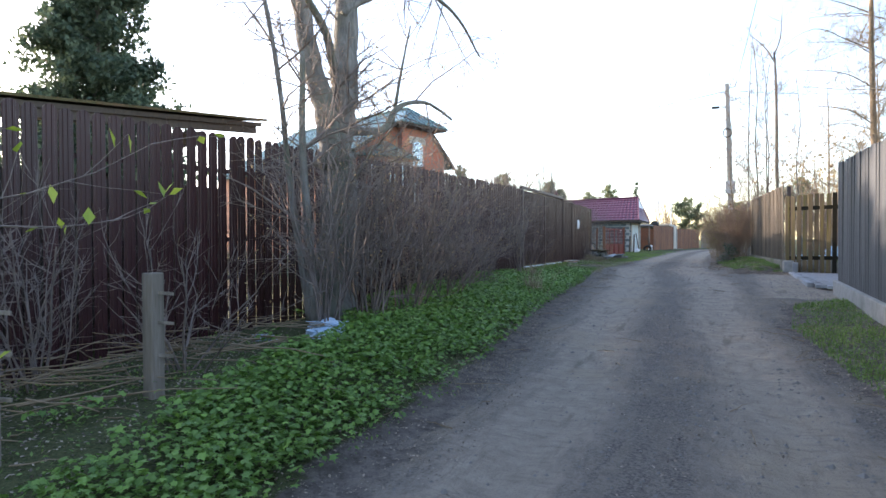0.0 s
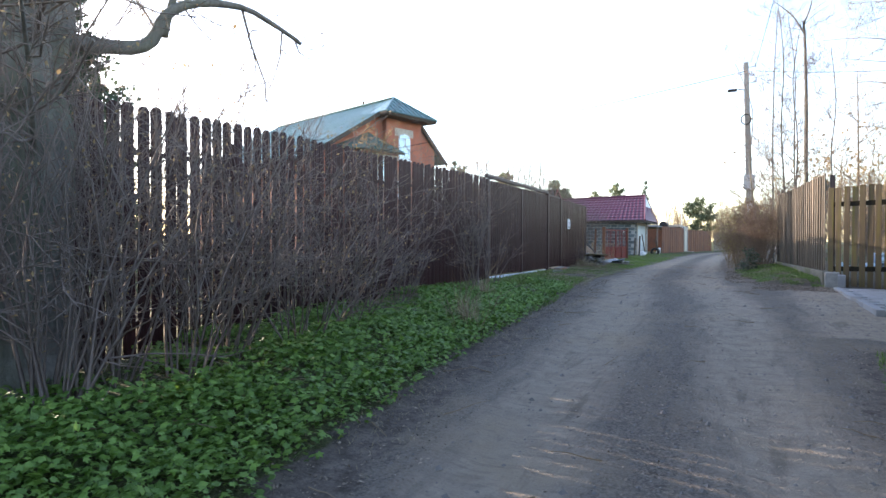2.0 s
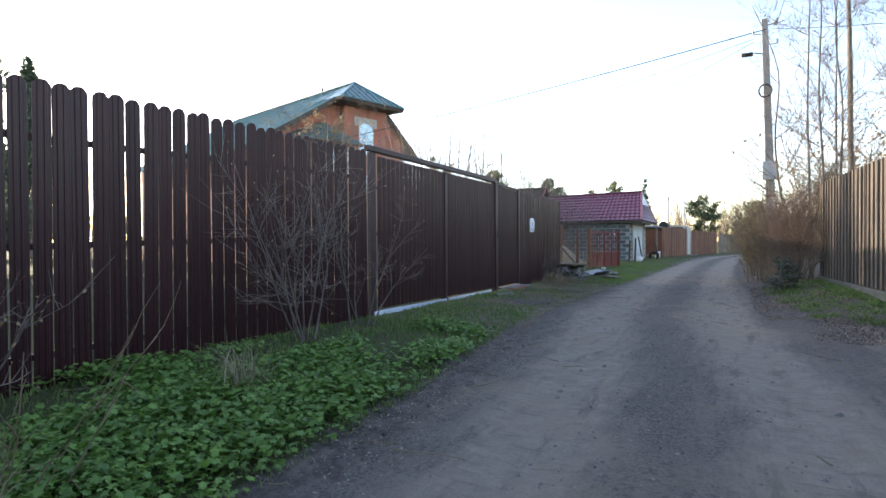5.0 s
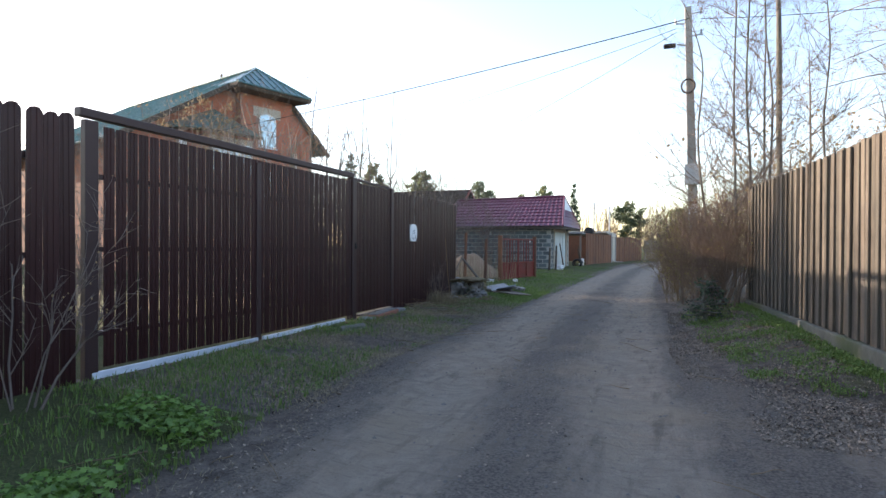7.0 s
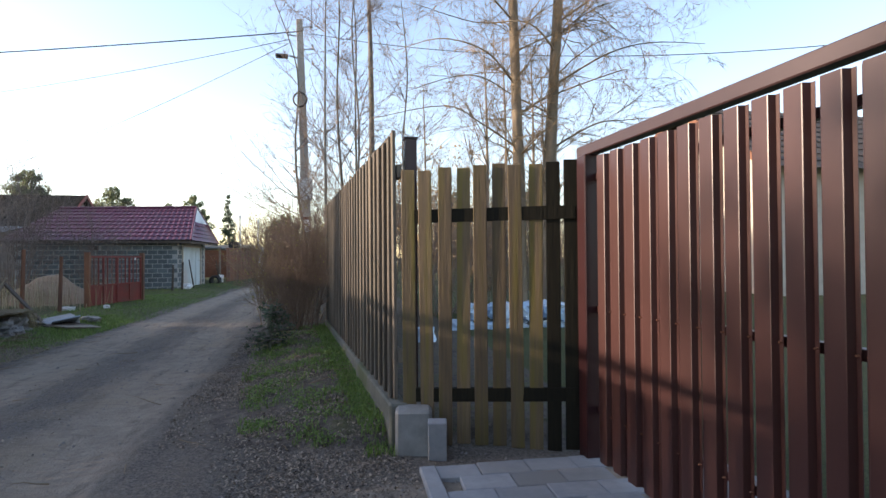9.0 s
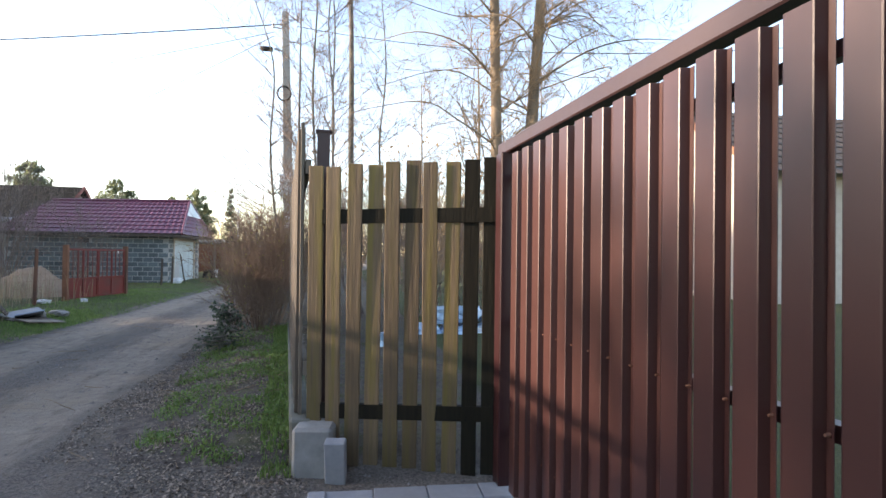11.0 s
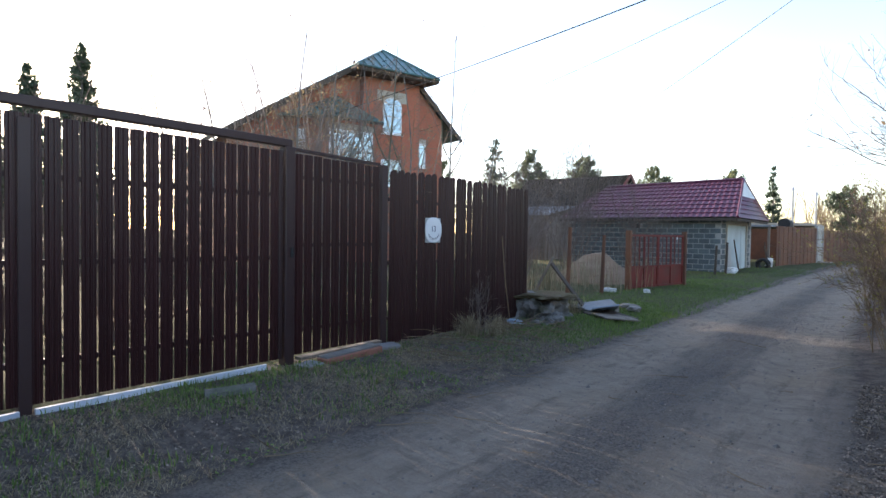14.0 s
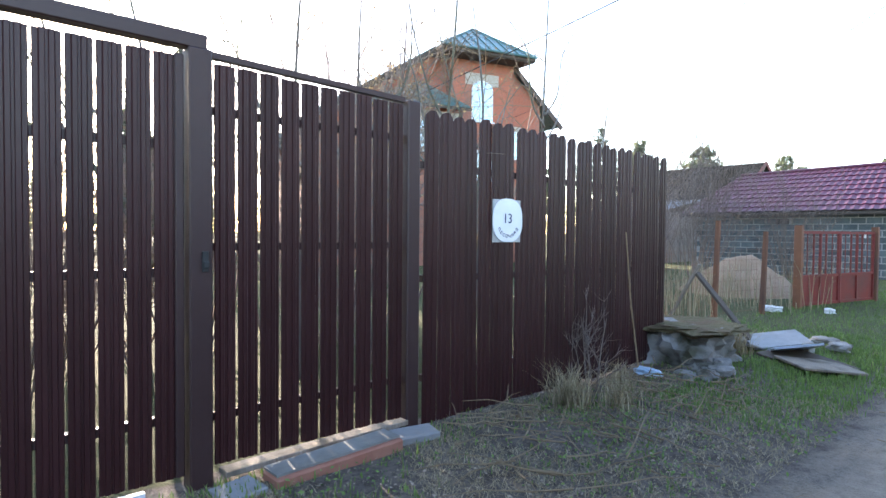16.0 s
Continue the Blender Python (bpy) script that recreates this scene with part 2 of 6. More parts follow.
def ground_material():
    """Packed sandy road, worn wheel tracks, loose dark soil and turf, mixed by the ground's own cover values."""
    m = bpy.data.materials.new("earth_road")
    m.use_nodes = True
    n, l = m.node_tree.nodes, m.node_tree.links
    p = n["Principled BSDF"]
    tc = n.new("ShaderNodeTexCoord")

    def noise_tex(scale, detail=8, rough=0.6, stretch=(1, 1, 1)):
        t = n.new("ShaderNodeTexNoise")
        t.inputs["Scale"].default_value, t.inputs["Detail"].default_value, t.inputs["Roughness"].default_value = scale, detail, rough
        mp = n.new("ShaderNodeMapping")
        mp.inputs["Scale"].default_value = stretch
        l.new(tc.outputs["Object"], mp.inputs[0])
        l.new(mp.outputs[0], t.inputs[0])
        return t.outputs[0]

    def ramp(v, lo, hi):
        r = n.new("ShaderNodeMapRange")
        r.inputs[1].default_value, r.inputs[2].default_value = lo, hi
        l.new(v, r.inputs[0])
        return r.outputs[0]

    def mix(f, a, b):
        x = n.new("ShaderNodeMix")
        x.data_type = "RGBA"
        for i, v in ((0, f), (6, a), (7, b)):
            if isinstance(v, tuple):
                x.inputs[i].default_value = (*v, 1)
            else:
                l.new(v, x.inputs[i])
        return x.outputs[2]

    def math_node(op, a, b):
        x = n.new("ShaderNodeMath")
        x.operation = op
        for i, v in ((0, a), (1, b)):
            if isinstance(v, (int, float)):
                x.inputs[i].default_value = v
            else:
                l.new(v, x.inputs[i])
        return x.outputs[0]

    at = n.new("ShaderNodeAttribute")
    at.attribute_name = "cover"
    sp = n.new("ShaderNodeSeparateColor")
    l.new(at.outputs["Color"], sp.inputs[0])
    road, track, turf = sp.outputs[0], sp.outputs[1], sp.outputs[2]
    grain, mid, broad, streak = noise_tex(60, 6), noise_tex(7, 8), noise_tex(1.1, 6), noise_tex(2.6, 10, 0.7, (2.2, 0.45, 1))
    clod, print_ = noise_tex(24, 5, 0.7), noise_tex(9, 4, 0.6, (0.5, 2.4, 1))
    soil = mix(ramp(mid, 0.35, 0.65), (0.09, 0.075, 0.064), (0.185, 0.153, 0.13))
    soil = mix(math_node("MULTIPLY", ramp(clod, 0.5, 0.62), 0.55), soil, (0.05, 0.043, 0.037))
    soil = mix(math_node("MULTIPLY", ramp(grain, 0.58, 0.7), 0.6), soil, (0.24, 0.205, 0.175))
    packed = mix(ramp(mid, 0.3, 0.7), (0.24, 0.2, 0.16), (0.34, 0.285, 0.228))
    packed = mix(math_node("MULTIPLY", ramp(broad, 0.5, 0.72), 0.6), packed, (0.31, 0.25, 0.19))
    loose = mix(ramp(grain, 0.4, 0.62), (0.11, 0.094, 0.079), (0.225, 0.193, 0.166))
    tk = ramp(math_node("ADD", track, math_node("MULTIPLY", math_node("SUBTRACT", streak, 0.5), 2.1)), 0.1, 0.7)
    rd = mix(tk, loose, packed)
    rd = mix(math_node("MULTIPLY", ramp(grain, 0.52, 0.75), 0.35), rd, (0.09, 0.08, 0.075))
    rd = mix(math_node("MULTIPLY", ramp(streak, 0.54, 0.68), 0.6), rd, (0.095, 0.078, 0.064))
    rd = mix(math_node("MULTIPLY", ramp(broad, 0.52, 0.7), 0.5), rd, (0.3, 0.238, 0.17))
    rd = mix(math_node("MULTIPLY", math_node("MULTIPLY", ramp(clod, 0.5, 0.66), math_node("SUBTRACT", 1.0, tk)), 0.5), rd, (0.06, 0.051, 0.044))
    rd = mix(math_node("MULTIPLY", math_node("MULTIPLY", ramp(print_, 0.54, 0.66), tk), 0.3), rd, (0.12, 0.1, 0.084))
    rm = ramp(math_node("ADD", road, math_node("MULTIPLY", math_node("SUBTRACT", mid, 0.5), 0.9)), 0.35, 0.65)
    tf = mix(ramp(grain, 0.35, 0.65), (0.045, 0.055, 0.022), (0.1, 0.105, 0.045))
    tm = ramp(math_node("ADD", turf, math_node("MULTIPLY", math_node("SUBTRACT", mid, 0.5), 1.2)), 0.4, 0.7)
    base = mix(rm, mix(tm, soil, tf), rd)
    l.new(base, p.inputs["Base Color"])
    p.inputs["Roughness"].default_value = 0.95
    p.inputs["Specular IOR Level"].default_value = 0.2
    h = math_node("ADD", math_node("MULTIPLY", grain, 0.4), math_node("MULTIPLY", mid, 0.9))
    h = math_node("ADD", h, math_node("MULTIPLY", clod, 0.7))
    bp = n.new("ShaderNodeBump")
    bp.inputs["Strength"].default_value, bp.inputs["Distance"].default_value = 0.85, 0.05
    l.new(h, bp.inputs["Height"])
    l.new(bp.outputs[0], p.inputs["Normal"])
    return m


M["ground"] = ground_material()


# ---- building tools ----
class Geo:
    """A growing list of corners and faces that becomes one mesh."""

    def __init__(self):
        self.v, self.f = [], []

    def add(self, vs, fs):
        k = len(self.v)
        self.v += [tuple(p) for p in vs]
        self.f += [tuple(i + k for i in f) for f in fs]
        return self

    def box(self, x0, x1, y0, y1, z0, z1, m=None):
        vs = [(x, y, z) for z in (z0, z1) for y in (y0, y1) for x in (x0, x1)]
        if m is not None:
            vs = [m @ Vector(p) for p in vs]
        return self.add(vs, [(0, 2, 3, 1), (4, 5, 7, 6), (0, 1, 5, 4), (2, 6, 7, 3), (0, 4, 6, 2), (1, 3, 7, 5)])

    def beam(self, a, b, w, h):
        """A straight bar of section w x h from a to b, upright."""
        a, b = Vector(a), Vector(b)
        d = (b - a).normalized()
        up = Vector((0, 0, 1)) if abs(d.z) < 0.95 else Vector((0, 1, 0))
        s = d.cross(up).normalized() * w / 2
        u = s.cross(d).normalized() * h / 2
        vs = [p + i * s + j * u for p in (a, b) for i, j in ((-1, -1), (1, -1), (1, 1), (-1, 1))]
        return self.add(vs, [(3, 2, 1, 0), (4, 5, 6, 7), (0, 1, 5, 4), (1, 2, 6, 5), (2, 3, 7, 6), (3, 0, 4, 7)])

    def prism(self, outline, axis, lo, hi):
        """An outline of (a, b) pairs pushed along x, y or z."""
        put = {"x": lambda a, b, c: (c, a, b), "y": lambda a, b, c: (a, c, b), "z": lambda a, b, c: (a, b, c)}[axis]
        n = len(outline)
        vs = [put(a, b, lo) for a, b in outline] + [put(a, b, hi) for a, b in outline]
        return self.add(vs, [tuple(range(n)), tuple(range(2 * n - 1, n - 1, -1))] + [(i, i + n, (i + 1) % n + n, (i + 1) % n) for i in range(n)])

    def tube(self, pts, radii, n=6):
        k = len(self.v)
        pts = [Vector(p) for p in pts]
        side = None
        for i, p in enumerate(pts):
            d = (pts[min(i + 1, len(pts) - 1)] - pts[max(i - 1, 0)]).normalized()
            if side is None:
                side = d.orthogonal().normalized()
            side = (side - d * side.dot(d)).normalized()
            up = d.cross(side)
            for j in range(n):
                a = 2 * math.pi * j / n
                self.v.append(tuple(p + (side * math.cos(a) + up * math.sin(a)) * radii[i]))
        for i in range(len(pts) - 1):
            for j in range(n):
                self.f.append((k + i * n + j, k + i * n + (j + 1) % n, k + (i + 1) * n + (j + 1) % n, k + (i + 1) * n + j))
        self.f.append(tuple(k + j for j in range(n))[::-1])
        self.f.append(tuple(k + (len(pts) - 1) * n + j for j in range(n)))
        return self

    def slab(self, corners, thick):
        """A plate of that thickness under a planar polygon."""
        cs = [Vector(c) for c in corners]
        nrm = (cs[1] - cs[0]).cross(cs[2] - cs[0]).normalized()
        if nrm.z < 0:
            cs.reverse()
            nrm = -nrm
        n = len(cs)
        vs = cs + [c - nrm * thick for c in cs]
        return self.add(vs, [tuple(range(n)), tuple(range(2 * n - 1, n - 1, -1))] + [(i, i + n, (i + 1) % n + n, (i + 1) % n) for i in range(n)])

    def mesh(self, name, material, smooth=False, bevel=0.0):
        me = bpy.data.meshes.new(name)
        me.from_pydata(self.v, [], self.f)
        bm = bmesh.new()
        bm.from_mesh(me)
        if len(bm.faces) < 20000:
            bmesh.ops.recalc_face_normals(bm, faces=bm.faces)
        if bevel:
            bmesh.ops.bevel(bm, geom=bm.edges[:], offset=bevel, segments=1, affect="EDGES", profile=0.5)
        bm.to_mesh(me)
        bm.free()
        me.materials.append(M[material])
        if smooth:
            me.polygons.foreach_set("use_smooth", [True] * len(me.polygons))
        return me


def thing(name, at, label, category, group="", kind=""):
    ob = new(name)
    ob.location = at
    ob.empty_display_size = 0.1
    return tagged(ob, label, category, group, kind)


def world_of(ob):
    return ob.matrix_basis if ob.parent is None else world_of(ob.parent) @ ob.matrix_parent_inverse @ ob.matrix_basis


def part(name, geo, material, parent, label="", smooth=False, bevel=0.0):
    """One mesh object in world places, under a thing or part."""
    me = geo if isinstance(geo, bpy.types.Mesh) else geo.mesh(name, material, smooth, bevel)
    ob = new(name, me)
    if parent is not None:
        ob.parent = parent
        m = world_of(parent)
        ob.matrix_parent_inverse = m.inverted()
    if label:
        ob["label"] = label
    return ob


def piece(name, me, parent, m):
    """One of many alike pieces on a shared mesh, at pose m in the world."""
    ob = part(name, me, None, parent)
    ob.matrix_basis = m
    return ob


def single(name, geo, material, label, category, kind="", group="", smooth=False, bevel=0.0):
    ob = part(name, geo, material, None, "", smooth, bevel)
    return tagged(ob, label, category, group, kind)


def lerp(table, y):
    return float(np.interp(y, [a for a, _ in table], [b for _, b in table]))


rnd = random.Random(7)

# ---- ground ----
LEVEL = [(-60, 0.0), (-5, 0.3), (0, 0.38), (5, 0.49), (8, 0.59), (10, 0.7), (12, 0.79), (16, 0.83), (24, 0.82), (40, 0.8), (90, 0.7)]
LEFT = [(-10, -0.3), (0, -0.55), (4, -0.8), (8, -1.3), (12, -1.5), (16, -2.1), (22, -2.1), (40, -2.1), (50, -1.9), (60, 0.2), (75, 4.0)]
RIGHT = [(-10, 1.6), (0, 1.75), (4, 1.9), (7.5, 1.55), (9.2, 1.75), (10.2, 2.6), (10.8, 3.6), (15.75, 3.6), (15.95, 1.5), (16.2, 0.95), (19, 0.6), (25, 0.2), (31, 0.15), (42, 0.3), (50, 1.2), (60, 4.0), (75, 9.0)]


def smooth01(v):
    v = min(max(v, 0.0), 1.0)
    return v * v * (3 - 2 * v)


def ground_z(x, y):
    g = lerp(LEVEL, y)
    le, ri = lerp(LEFT, y), lerp(RIGHT, y)
    n1 = noise.noise((x * 0.7, y * 0.7, 3.1)) * 0.03 + noise.noise((x * 2.6, y * 2.6, 1.7)) * 0.012
    if le < x < ri:
        u = x - (le + min(ri, le + 2.9)) / 2
        g += -0.03 * math.exp(-((abs(u) - 0.72) / 0.26) ** 2) + n1 * 0.5
        g += noise.noise((x * 5.0, y * 0.9, 7.0)) * 0.014 + noise.noise((x * 6.0, y * 4.0, 9.0)) * 0.012
    elif x <= le:
        rise = lerp([(-5, 0.22), (4, 0.28), (8, 0.2), (12, 0.1), (16, 0.06), (40, 0.05)], y)
        g += rise * smooth01((le - x) / 1.3) - 0.14 * smooth01((-3.3 - x) / 0.8) * smooth01((9 - y) / 5) + n1
    else:
        g += lerp([(0, 0.1), (10, 0.1), (15, 0.12), (20, 0.2), (30, 0.15)], y) * smooth01((x - ri) / 1.0) + n1
    far = math.hypot(x, y - 15)
    if far > 60:
        g += (noise.noise((x * 0.01, y * 0.01, 0)) * 1.5) * smooth01((far - 60) / 200)
    return g


def axis_steps(bands):
    out = []
    for lo, hi, step in bands:
        out += list(np.arange(lo, hi - 1e-6, step))
    return out + [bands[-1][1]]


GX = axis_steps([(-3000, -400, 650), (-400, -60, 50), (-60, -12, 4), (-12, -5, 0.6), (-5, 4.6, 0.085), (4.6, 12, 0.6), (12, 60, 4), (60, 400, 50), (400, 3000, 650)])
GY = axis_steps([(-3000, -400, 650), (-400, -40, 45), (-40, -4, 1.5), (-4, 26, 0.1), (26, 50, 0.35), (50, 90, 1.5), (90, 400, 30), (400, 3000, 650)])
gv, gc = [], []
for gy in GY:
    le, ri = lerp(LEFT, gy), lerp(RIGHT, gy)
    mid = (le + min(ri, le + 2.9)) / 2
    for gx in GX:
        gv.append((gx, gy, ground_z(gx, gy)))
        on = smooth01((gx - le + 0.25) / 0.5) * smooth01((ri + 0.25 - gx) / 0.5)
        tr = math.exp(-((abs(gx - mid) - 0.72) / 0.42) ** 2)
        tr = max(tr, 0.75 * smooth01((gx - 1.2) / 0.6) if 10 < gy < 15.3 else 0)
        turf = 0.9 if gx < le - 0.35 else (0.45 if gx > ri + 0.3 else 0.1)
        if gx > 3.7:
            turf = 0.85
        if -4.0 < gx < le and 14 < gy < 23:
            turf = 0.22
        gc.append((on, tr, turf, 1.0))
nx = len(GX)
gf = [(j * nx + i, j * nx + i + 1, (j + 1) * nx + i + 1, (j + 1) * nx + i) for j in range(len(GY) - 1) for i in range(nx - 1)]
gm = bpy.data.meshes.new("ground")
gm.from_pydata(gv, [], gf)
gm.materials.append(M["ground"])
gm.color_attributes.new("cover", "FLOAT_COLOR", "POINT").data.foreach_set("color", np.array(gc, dtype=np.float32).ravel())
gm.polygons.foreach_set("use_smooth", [True] * len(gm.polygons))
tagged(new("ground", gm), "packed sandy earth lane with worn wheel tracks and grassy verges", "ground", "", "structure")


# ---- fences ----
FX = -3.92
TOP = [(-6, 2.5), (0, 2.66), (4, 2.8), (8, 2.93), (14, 3.02)]
BOT = [(-6, 0.42), (0, 0.5), (4, 0.58), (7, 0.68), (10, 0.8), (14, 0.88)]


def slat_geo(w, h, round_top=True, depth=0.014, prof=None):
    """A pressed steel slat: rolled edges, a raised middle with two ribs, and a rounded top."""
    prof = prof or [(-0.5, 0.0), (-0.46, 0.35), (-0.3, 0.35), (-0.25, 1.0), (-0.08, 1.0), (-0.05, 0.55), (0.05, 0.55), (0.08, 1.0), (0.25, 1.0), (0.3, 0.35), (0.46, 0.35), (0.5, 0.0)]
    g = Geo()
    n = len(prof)

    def ztop(a):
        return h - (w * 0.5 * (1 - math.sqrt(max(0, 1 - (2 * a * 0.98) ** 2))) * 0.9 if round_top else 0)

    vs = []
    for side in (0, 1):
        for a, d in prof:
            x = d * depth - side * 0.0025
            vs += [(x, a * w, 0), (x, a * w, ztop(a))]
    fs = []
    for i in range(n - 1):
        k = 2 * i
        fs.append((k, k + 2, k + 3, k + 1))
        q = 2 * n + k
        fs.append((q, q + 1, q + 3, q + 2))
        fs.append((k + 1, k + 3, q + 3, q + 1))
        fs.append((k, q, q + 2, k + 2))
    fs += [(0, 1, 2 * n + 1, 2 * n), (2 * n - 2, 4 * n - 2, 4 * n - 1, 2 * n - 1)]
    return g.add(vs, fs)


slat_meshes = {}


def slat_mesh(w, h, rt, material):
    key = (round(w, 3), round(h, 2), rt, material)
    if key not in slat_meshes:
        slat_meshes[key] = slat_geo(w, key[1], rt).mesh("slat", material)
    return slat_meshes[key]


def steel_fence(name, y0, y1, step, w, top, bot, rt, label, rails, group=""):
    f = thing(name, (FX, (y0 + y1) / 2, lerp(bot, (y0 + y1) / 2)), label, "fence", group)
    n = max(1, round((y1 - y0) / step))
    for i in range(n):
        y = y0 + (i + 0.5) * (y1 - y0) / n
        zb, zt = lerp(bot, y) + rnd.uniform(-0.012, 0.012), lerp(top, y) + rnd.uniform(-0.012, 0.012)
        piece("slat", slat_mesh(w if isinstance(w, float) else lerp(w, y), zt - zb, rt, "brown"), f, pose(FX + 0.012, y, zb, rnd.uniform(-0.35, 0.35), rnd.uniform(-0.3, 0.3), rnd.uniform(-1.2, 1.2)))
    for a in rails:
        ya, yb = y0 + 0.01, y1 - 0.01
        part("rail", Geo().beam((FX - 0.015, ya, lerp(top, ya) - a), (FX - 0.015, yb, lerp(top, yb) - a), 0.03, 0.045), "brown_post", f)
    return f


long_fence = steel_fence("slat_fence", -5.0, 13.93, 0.135, [(-5, 0.122), (4.5, 0.116), (8.5, 0.117), (10.5, 0.127), (14, 0.127)], TOP, BOT, True, "dark brown steel slat fence with rounded tops along the lane", (0.36, 1.1, 1.85))
for py in (-3.2, -0.6, 2.0, 4.6, 7.2, 9.8, 12.4):
    part("post", Geo().box(FX - 0.1, FX - 0.04, py - 0.03, py + 0.03, lerp(BOT, py) - 0.4, lerp(TOP, py) - 0.2), "brown_post", long_fence)

gate = thing("sliding_gate", (FX, 16.1, 0.9), "dark brown steel slat sliding gate with an overhead beam, closed", "gate")
GT, GB = [(14, 2.975), (18.2, 2.95)], [(14, 0.97), (18.2, 0.95)]
n_g = 35
for i in range(n_g):
    y = 14.16 + (i + 0.5) * (18.16 - 14.16) / n_g
    piece("slat", slat_mesh(0.103, lerp(GT, y) - lerp(GB, y), False, "brown"), gate, pose(FX + 0.012, y, lerp(GB, y), 0, 0, rnd.uniform(-1, 1)))
for z in (0.3, 1.0, 1.6):
    part("rail", Geo().beam((FX - 0.02, 14.12, 0.95 + z), (FX - 0.02, 18.16, 0.93 + z), 0.04, 0.04), "brown_post", gate)
part("gate_post", Geo().box(FX - 0.03, FX + 0.03, 13.99, 14.11, 0.6, 3.0), "brown_post", gate, bevel=0.006)
part("middle_post", Geo().box(FX - 0.045, FX + 0.045, 16.06, 16.14, 0.9, 2.93), "brown_post", gate, bevel=0.005)
part("end_bar", Geo().box(FX - 0.02, FX + 0.03, 18.14, 18.18, 0.95, 2.96), "brown_post", gate, bevel=0.005)
part("overhead_beam", Geo().beam((FX - 0.01, 13.95, 3.055), (FX - 0.01, 18.29, 3.035), 0.08, 0.072), "brown_post", gate, bevel=0.006)
part("ground_rail", Geo().beam((FX + 0.02, 14.05, 0.885), (FX + 0.05, 16.06, 0.88), 0.03, 0.11).beam((FX + 0.06, 16.15, 0.88), (FX + 0.03, 18.0, 0.87), 0.03, 0.115), "strip", gate, "pale bent steel guide rail")

wicket = thing("wicket_gate", (FX, 18.9, 0.9), "narrow dark brown steel slat wicket gate, closed, between square posts", "gate")
part("post", Geo().box(FX - 0.055, FX + 0.055, 18.195, 18.305, 0.5, 2.998), "brown_post", wicket, bevel=0.008)
part("post", Geo().box(FX - 0.045, FX + 0.045, 19.505, 19.605, 0.5, 2.955), "brown_post", wicket, bevel=0.008)
for i in range(10):
    y = 18.32 + (i + 0.5) * (19.495 - 18.32) / 10
    piece("slat", slat_mesh(0.105, 1.98 - 0.002 * i, False, "brown"), wicket, pose(FX + 0.01, y, 0.965, 0, 0, rnd.uniform(-1, 1)))
for z in (1.2, 2.05, 2.72):
    part("rail", Geo().box(FX - 0.035, FX - 0.005, 18.31, 19.5, z - 0.02, z + 0.02), "brown_post", wicket)
part("lintel", Geo().beam((FX, 18.31, 2.985), (FX, 19.5, 2.955), 0.04, 0.03), "brown_post", wicket)
part("handle", Geo().box(FX + 0.054, FX + 0.07, 18.25, 18.28, 1.93, 2.03).box(FX + 0.07, FX + 0.085, 18.252, 18.278, 1.95, 1.98), "black", wicket, "small black latch handle", bevel=0.003)
single("threshold_board", Geo().beam((FX + 0.05, 18.35, 0.93), (FX + 0.02, 19.5, 0.94), 0.1, 0.03), "oldwood", "pale weathered board lying under the wicket gate", "board", bevel=0.004)

tail = steel_fence("slat_fence", 19.65, 22.8, 0.128, 0.121, [(19.6, 2.93), (22.8, 2.9)], [(19.6, 0.86), (22.8, 0.9)], True, "dark brown steel slat fence beside the wicket gate", (0.36, 1.1, 1.75))
part("post", Geo().box(FX - 0.1, FX - 0.04, 22.7, 22.76, 0.5, 2.75), "brown_post", tail)

# house number plate
plate = thing("house_number_plate", (FX + 0.03, 20.43, 2.08), "white enamel house number plate reading 13 on the brown fence", "sign")
part("backing", Geo().box(FX + 0.028, FX + 0.033, 20.28, 20.575, 2.065, 2.375), "steel", plate, "thin grey metal backing")
ov = []
for i in range(40):
    a = 2 * math.pi * i / 40
    ov.append((20.43 + 0.158 * math.copysign(abs(math.cos(a)) ** 0.82, math.cos(a)), 2.225 + 0.158 * math.copysign(abs(math.sin(a)) ** 0.82, math.sin(a))))
part("plate", Geo().prism(ov, "x", FX + 0.036, FX + 0.044), "white", plate, "white enamel oval")


def lettering(name, body, size, m, parent, material="text"):
    cu = bpy.data.curves.new(name, "FONT")
    cu.body, cu.size, cu.align_x, cu.align_y, cu.extrude = body, size, "CENTER", "CENTER", 0.001
    tmp = new(name, cu)
    me = bpy.data.meshes.new_from_object(tmp.evaluated_get(bpy.context.evaluated_depsgraph_get()))
    bpy.data.objects.remove(tmp)
    me.materials.append(M[material])
    ob = part(name, me, None, parent)
    ob.matrix_basis = m
    return ob


lettering("number", "13", 0.1, pose(FX + 0.0455, 20.425, 2.235, 90, 0, 90), plate)
for i, ch in enumerate("ПЕСОЧНАЯ"):
    a = radians(-90 - 55 + i * 110 / 7)
    lettering("letter", ch, 0.036, pose(FX + 0.0455, 20.43 + 0.118 * math.cos(a), 2.225 + 0.118 * math.sin(a), 90, 0, 90) @ pose(0, 0, 0, 0, 0, math.degrees(a) + 90), plate)


